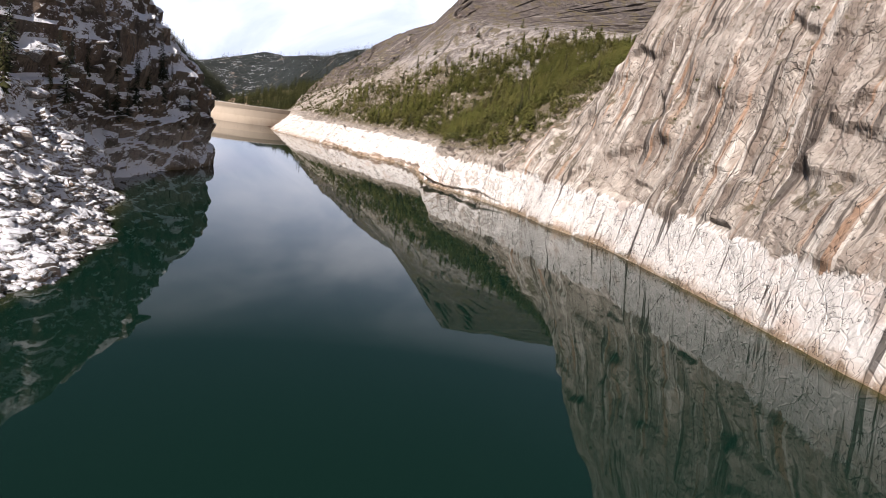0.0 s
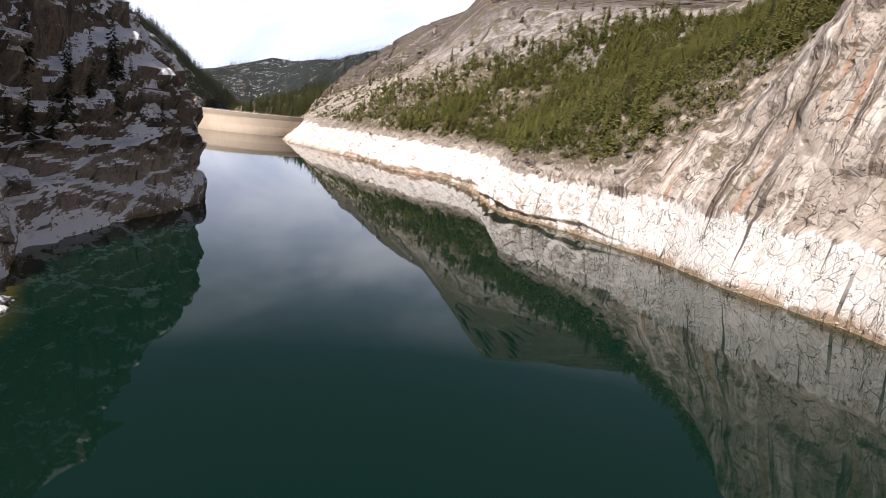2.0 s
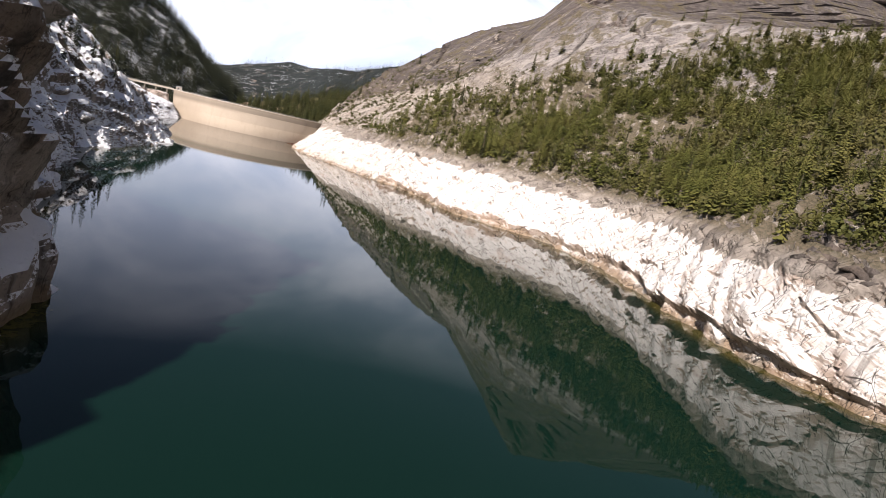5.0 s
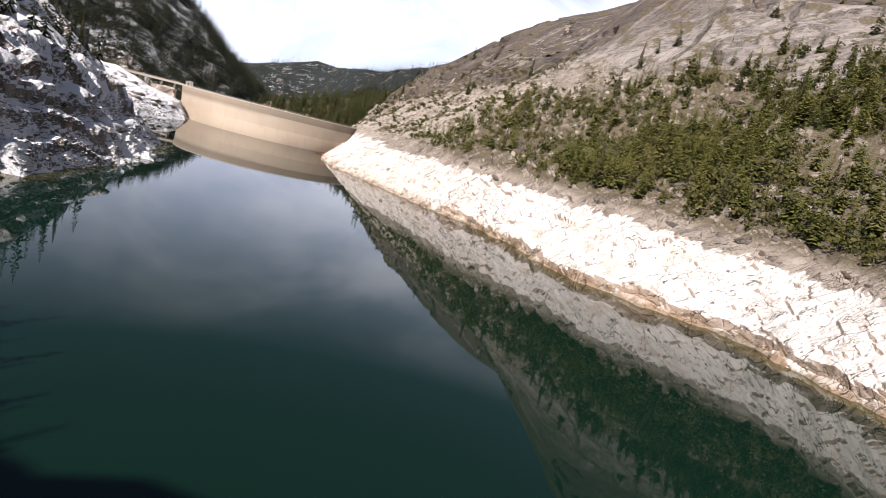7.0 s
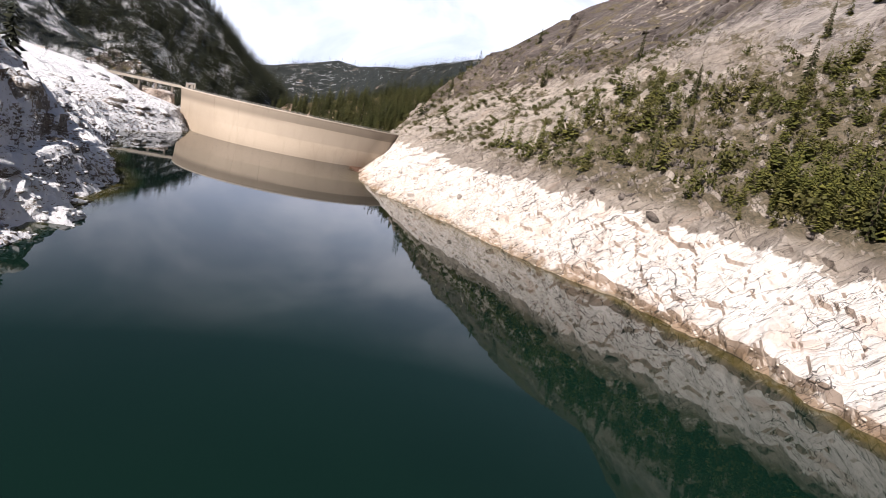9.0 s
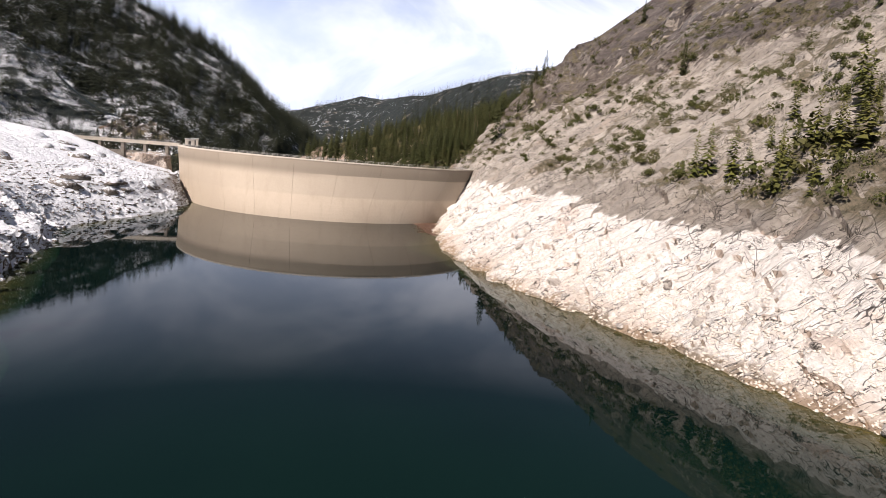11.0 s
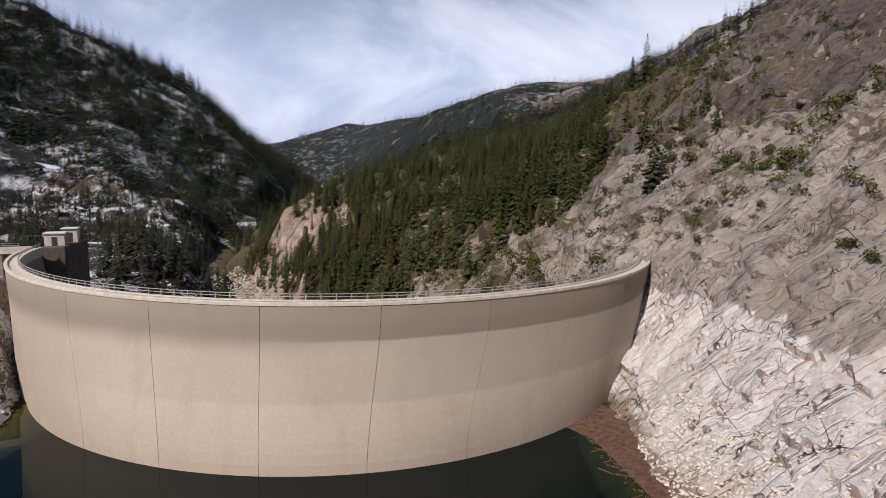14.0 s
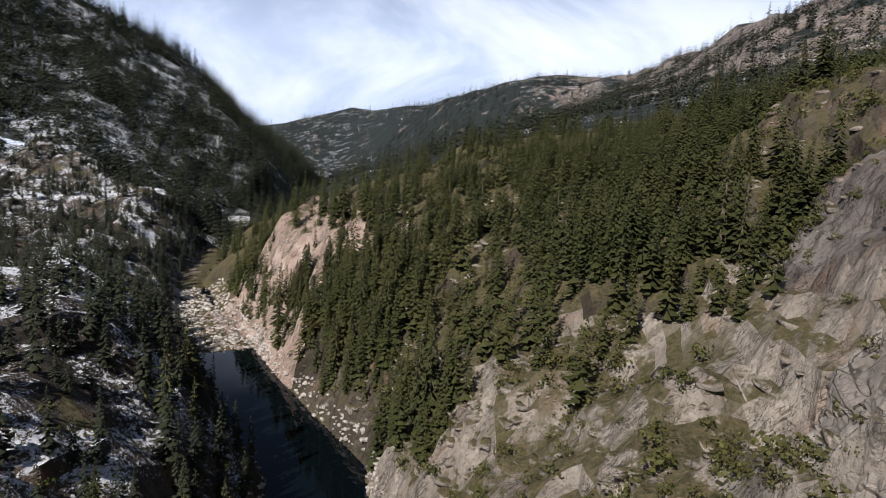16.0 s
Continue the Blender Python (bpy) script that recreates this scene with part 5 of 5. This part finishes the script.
RUBBLE = [shard(10 + i) for i in range(12)]
ROCK_TALUS = rock_material("talus_stone", (0.46, 0.41, 0.365), (0.26, 0.23, 0.20), snow=1.5, ring=0.0, streaks=0.2)
ROCK_BUTTRESS = rock_material("granite_buttress", (0.74, 0.66, 0.59), (0.52, 0.43, 0.37), snow=0.1, ring=0.0, streaks=0.5)
ROCK_PALE = rock_material("pale_stone", (0.80, 0.75, 0.69), (0.66, 0.60, 0.54), ring=0.0, streaks=0.2)


def west_talus(x, y, z, p):
    return (z > -0.8) * (1 - ramp(z, 12, 20)) * (y < 140) * (y > 35) * (0.3 + ramp(-z, -8, 0)) * 4.0 + (z > -0.8) * (z < 10) * (y > 270) * (y < 535) * 1.2


def east_rubble(x, y, z, p):
    return (z > -0.5) * (z < 9) * ((y > 425) & (y < 535)) * (0.15 + patchy(p, 0.06, 31, 0.25, 0.5)) * (1.3 - z / 9) + 0.12 * (z > -0.5) * (z < 1.5) * (y > 60)


scatter("talus", RUBBLE, spots_on(left, lambda x, y, z, p: west_talus(x, y, z, p) * (y < 200), 4200, 0.4, 2.2, 0.05, (0.9, 1.4)), ROCK_TALUS, "broken stones dusted with snow along the shore", "rubble")
scatter("shore_rubble", RUBBLE, spots_on(left, lambda x, y, z, p: west_talus(x, y, z, p) * (y > 200), 6500, 0.2, 1.0, 0.05, (0.9, 1.5)), ROCK_TALUS, "small broken stones with snow between them", "rubble")
scatter("rubble", RUBBLE, spots_on(right, east_rubble, 8500, 0.12, 0.5, 0.04, (0.9, 1.4)), plain_material("pale_rubble", (0.70, 0.64, 0.565), (0.52, 0.46, 0.40), 0.9), "pale broken stones along the waterline", "rubble")


def boulders(spots, material, group, label):
    meshes = []
    for i, (v, f) in enumerate(STONES):
        me = bpy.data.meshes.new("boulder")
        me.from_pydata(v, [], f)
        me.materials.append(material)
        meshes.append(me)
    for i, (x, y, z, size, turn, fat) in enumerate(spots):
        o = tagged(new("boulder", meshes[i % len(meshes)]), label, "boulder", group)
        o.matrix_basis = Matrix.Translation((x, y, z)) @ Matrix.Rotation(turn, 4, "Z") @ Matrix.Diagonal((size * fat, size * fat, size, 1))


boulders(spots_on(left, lambda x, y, z, p: west_talus(x, y, z, p) * (y < 200), 70, 2.0, 4.6, 0.2, (0.9, 1.3)), ROCK_TALUS, "boulders on the west shore", "grey boulder dusted with snow on the talus")
boulders(spots_on(right, lambda x, y, z, p: east_rubble(x, y, z, p) * (z < 6), 30, 0.9, 2.0, 0.1, (0.9, 1.3)), ROCK_PALE, "boulders on the east shore", "pale granite boulder on the rubble shore")


# the gravel bar where the river pool ends
def gravel(x, y, z, p):
    e, run = off_line(x, y, RIVER_LINE)
    return (np.abs(e) < 13) * (run > 178) * (run < 290) * (z < -29) * 1.0


def river_edge(x, y, z, p):
    e, run = off_line(x, y, RIVER_LINE)
    return (np.abs(e) > 8) * (z > -33.5) * (z < -30.5) * (run > 60) * (run < 200) * 1.0


scatter("gravel_bar", RUBBLE, spots_on(near_land, gravel, 1800, 0.5, 2.0, 0.1, (0.9, 1.4)), ROCK_PALE, "pale river cobbles heaped in a bar", "gravel")
scatter("river_stones", RUBBLE, spots_on(near_land, river_edge, 500, 0.5, 1.8, 0.1, (0.9, 1.4)), ROCK_PALE, "pale stones along the river pool", "rubble")

# driftwood that floats in the corner by the dam
DRIFT = plain_material("driftwood", (0.075, 0.035, 0.022), (0.16, 0.095, 0.06), 1.5, 0.9)
r = random.Random(3)
bm = bmesh.new()
edge = [(-157.5, 544), (-160.5, 541), (-161.5, 536.5), (-159.0, 533), (-157.2, 529.5), (-156.0, 525), (-154.0, 520.5), (-151.5, 517), (-150.5, 520), (-152.0, 526), (-153.0, 534), (-154.0, 541)]
bm.faces.new([bm.verts.new((x + r.gauss(0, 0.3), y + r.gauss(0, 0.3), 0.012)) for x, y in edge])
bmesh.ops.triangulate(bm, faces=bm.faces)
for _ in range(650):
    t = r.random()
    x, y = -158.5 + 5.5 * t + r.gauss(0, 1.2), 541 - 21 * t + r.gauss(0, 1.2)
    a, l = r.uniform(0, 6.28), r.choice((0.2, 0.3, 0.4, 0.6, 1.6))
    bar(bm, (x, y, 0.02), (x + l * math.cos(a), y + l * math.sin(a), 0.03 + r.uniform(0, 0.04)), r.uniform(0.04, 0.13), 0.06)
tagged(part("driftwood", bm, DRIFT), "reddish brown driftwood floating by the dam", "driftwood", kind="stuff")


# outcrops: large blocks half sunk in the slopes
scatter("gorge_outcrops", RUBBLE, spots_on(near_land, lambda x, y, z, p: (off_line(x, y, RIVER_LINE)[0] > 0) * (z > -31) * (x > -330) * (x < -70) * (y < 740) * (0.2 + patchy(p, 0.05, 51, 0.45, 0.6)), 1700, 0.7, 2.8, 0.4, (0.9, 1.6)), ROCK_GORGE, "blocky granite outcrops on the gorge slope", "rock")
scatter("slope_outcrops", RUBBLE, spots_on(right, lambda x, y, z, p: ramp(y + 0.35 * x, 225, 255) * (z > 14.5) * (z < 70) * (y < 440) * (1 + 2.5 * (z < 27)) * (0.12 + patchy(p, 0.05, 53, 0.45, 0.6)), 900, 0.8, 3.2, 0.7, (0.9, 1.4)), ROCK_SLAB, "grey granite outcrops among the shrubs", "rock")
scatter("shaded_outcrops", RUBBLE, spots_on(left, lambda x, y, z, p: (y > 60) * (z > 4) * (z < 60) * (0.15 + patchy(p, 0.05, 55, 0.5, 0.65)), 900, 1.2, 6.0, 0.6, (0.9, 1.5)), ROCK_TALUS, "snow-dusted blocks on the shaded bank", "rock")


# the pale rock buttress under the bridge, beside the dam
def buttress(lo, hi, m, seed):
    """A jointed block of granite: a dense box whose faces step in and out along its joints."""
    bm = bmesh.new()
    box(bm, lo, hi)
    bmesh.ops.subdivide_edges(bm, edges=bm.edges[:], cuts=22, use_grid_fill=True)
    p = np.array([v.co[:] for v in bm.verts])
    mid_p, half = (np.array(lo) + np.array(hi)) / 2, (np.array(hi) - np.array(lo)) / 2
    q = (p - mid_p) / half
    way = q / (np.linalg.norm(q, axis=1, keepdims=True) + 1e-9)
    c, r1, r2, o = blocks(p @ np.array(Euler((0.3, 0.5, 0.2)).to_matrix()).T * np.array((0.32, 0.32, 0.15)), seed)
    d = 1.5 * (r1 - 0.5) + 1.0 * (r2 - 0.5) * o[:, 2] - 0.25 * (1 - ramp(c, 0, 0.06)) - 1.5 * ramp(np.abs(q).sum(1), 1.9, 3.0) + 1.1 * fbm(p * 0.2, 3, seed + 3)
    p = p + way * d[:, None]
    for v, w in zip(bm.verts, p):
        v.co = m @ Vector(w)
    return bm


tagged(part("buttress", buttress((1.8, 0.4, -3), (13.5, 9.5, 12.0), BRIDGE, 91), ROCK_BUTTRESS), "pale pinkish granite buttress beside the dam's end", "rock")
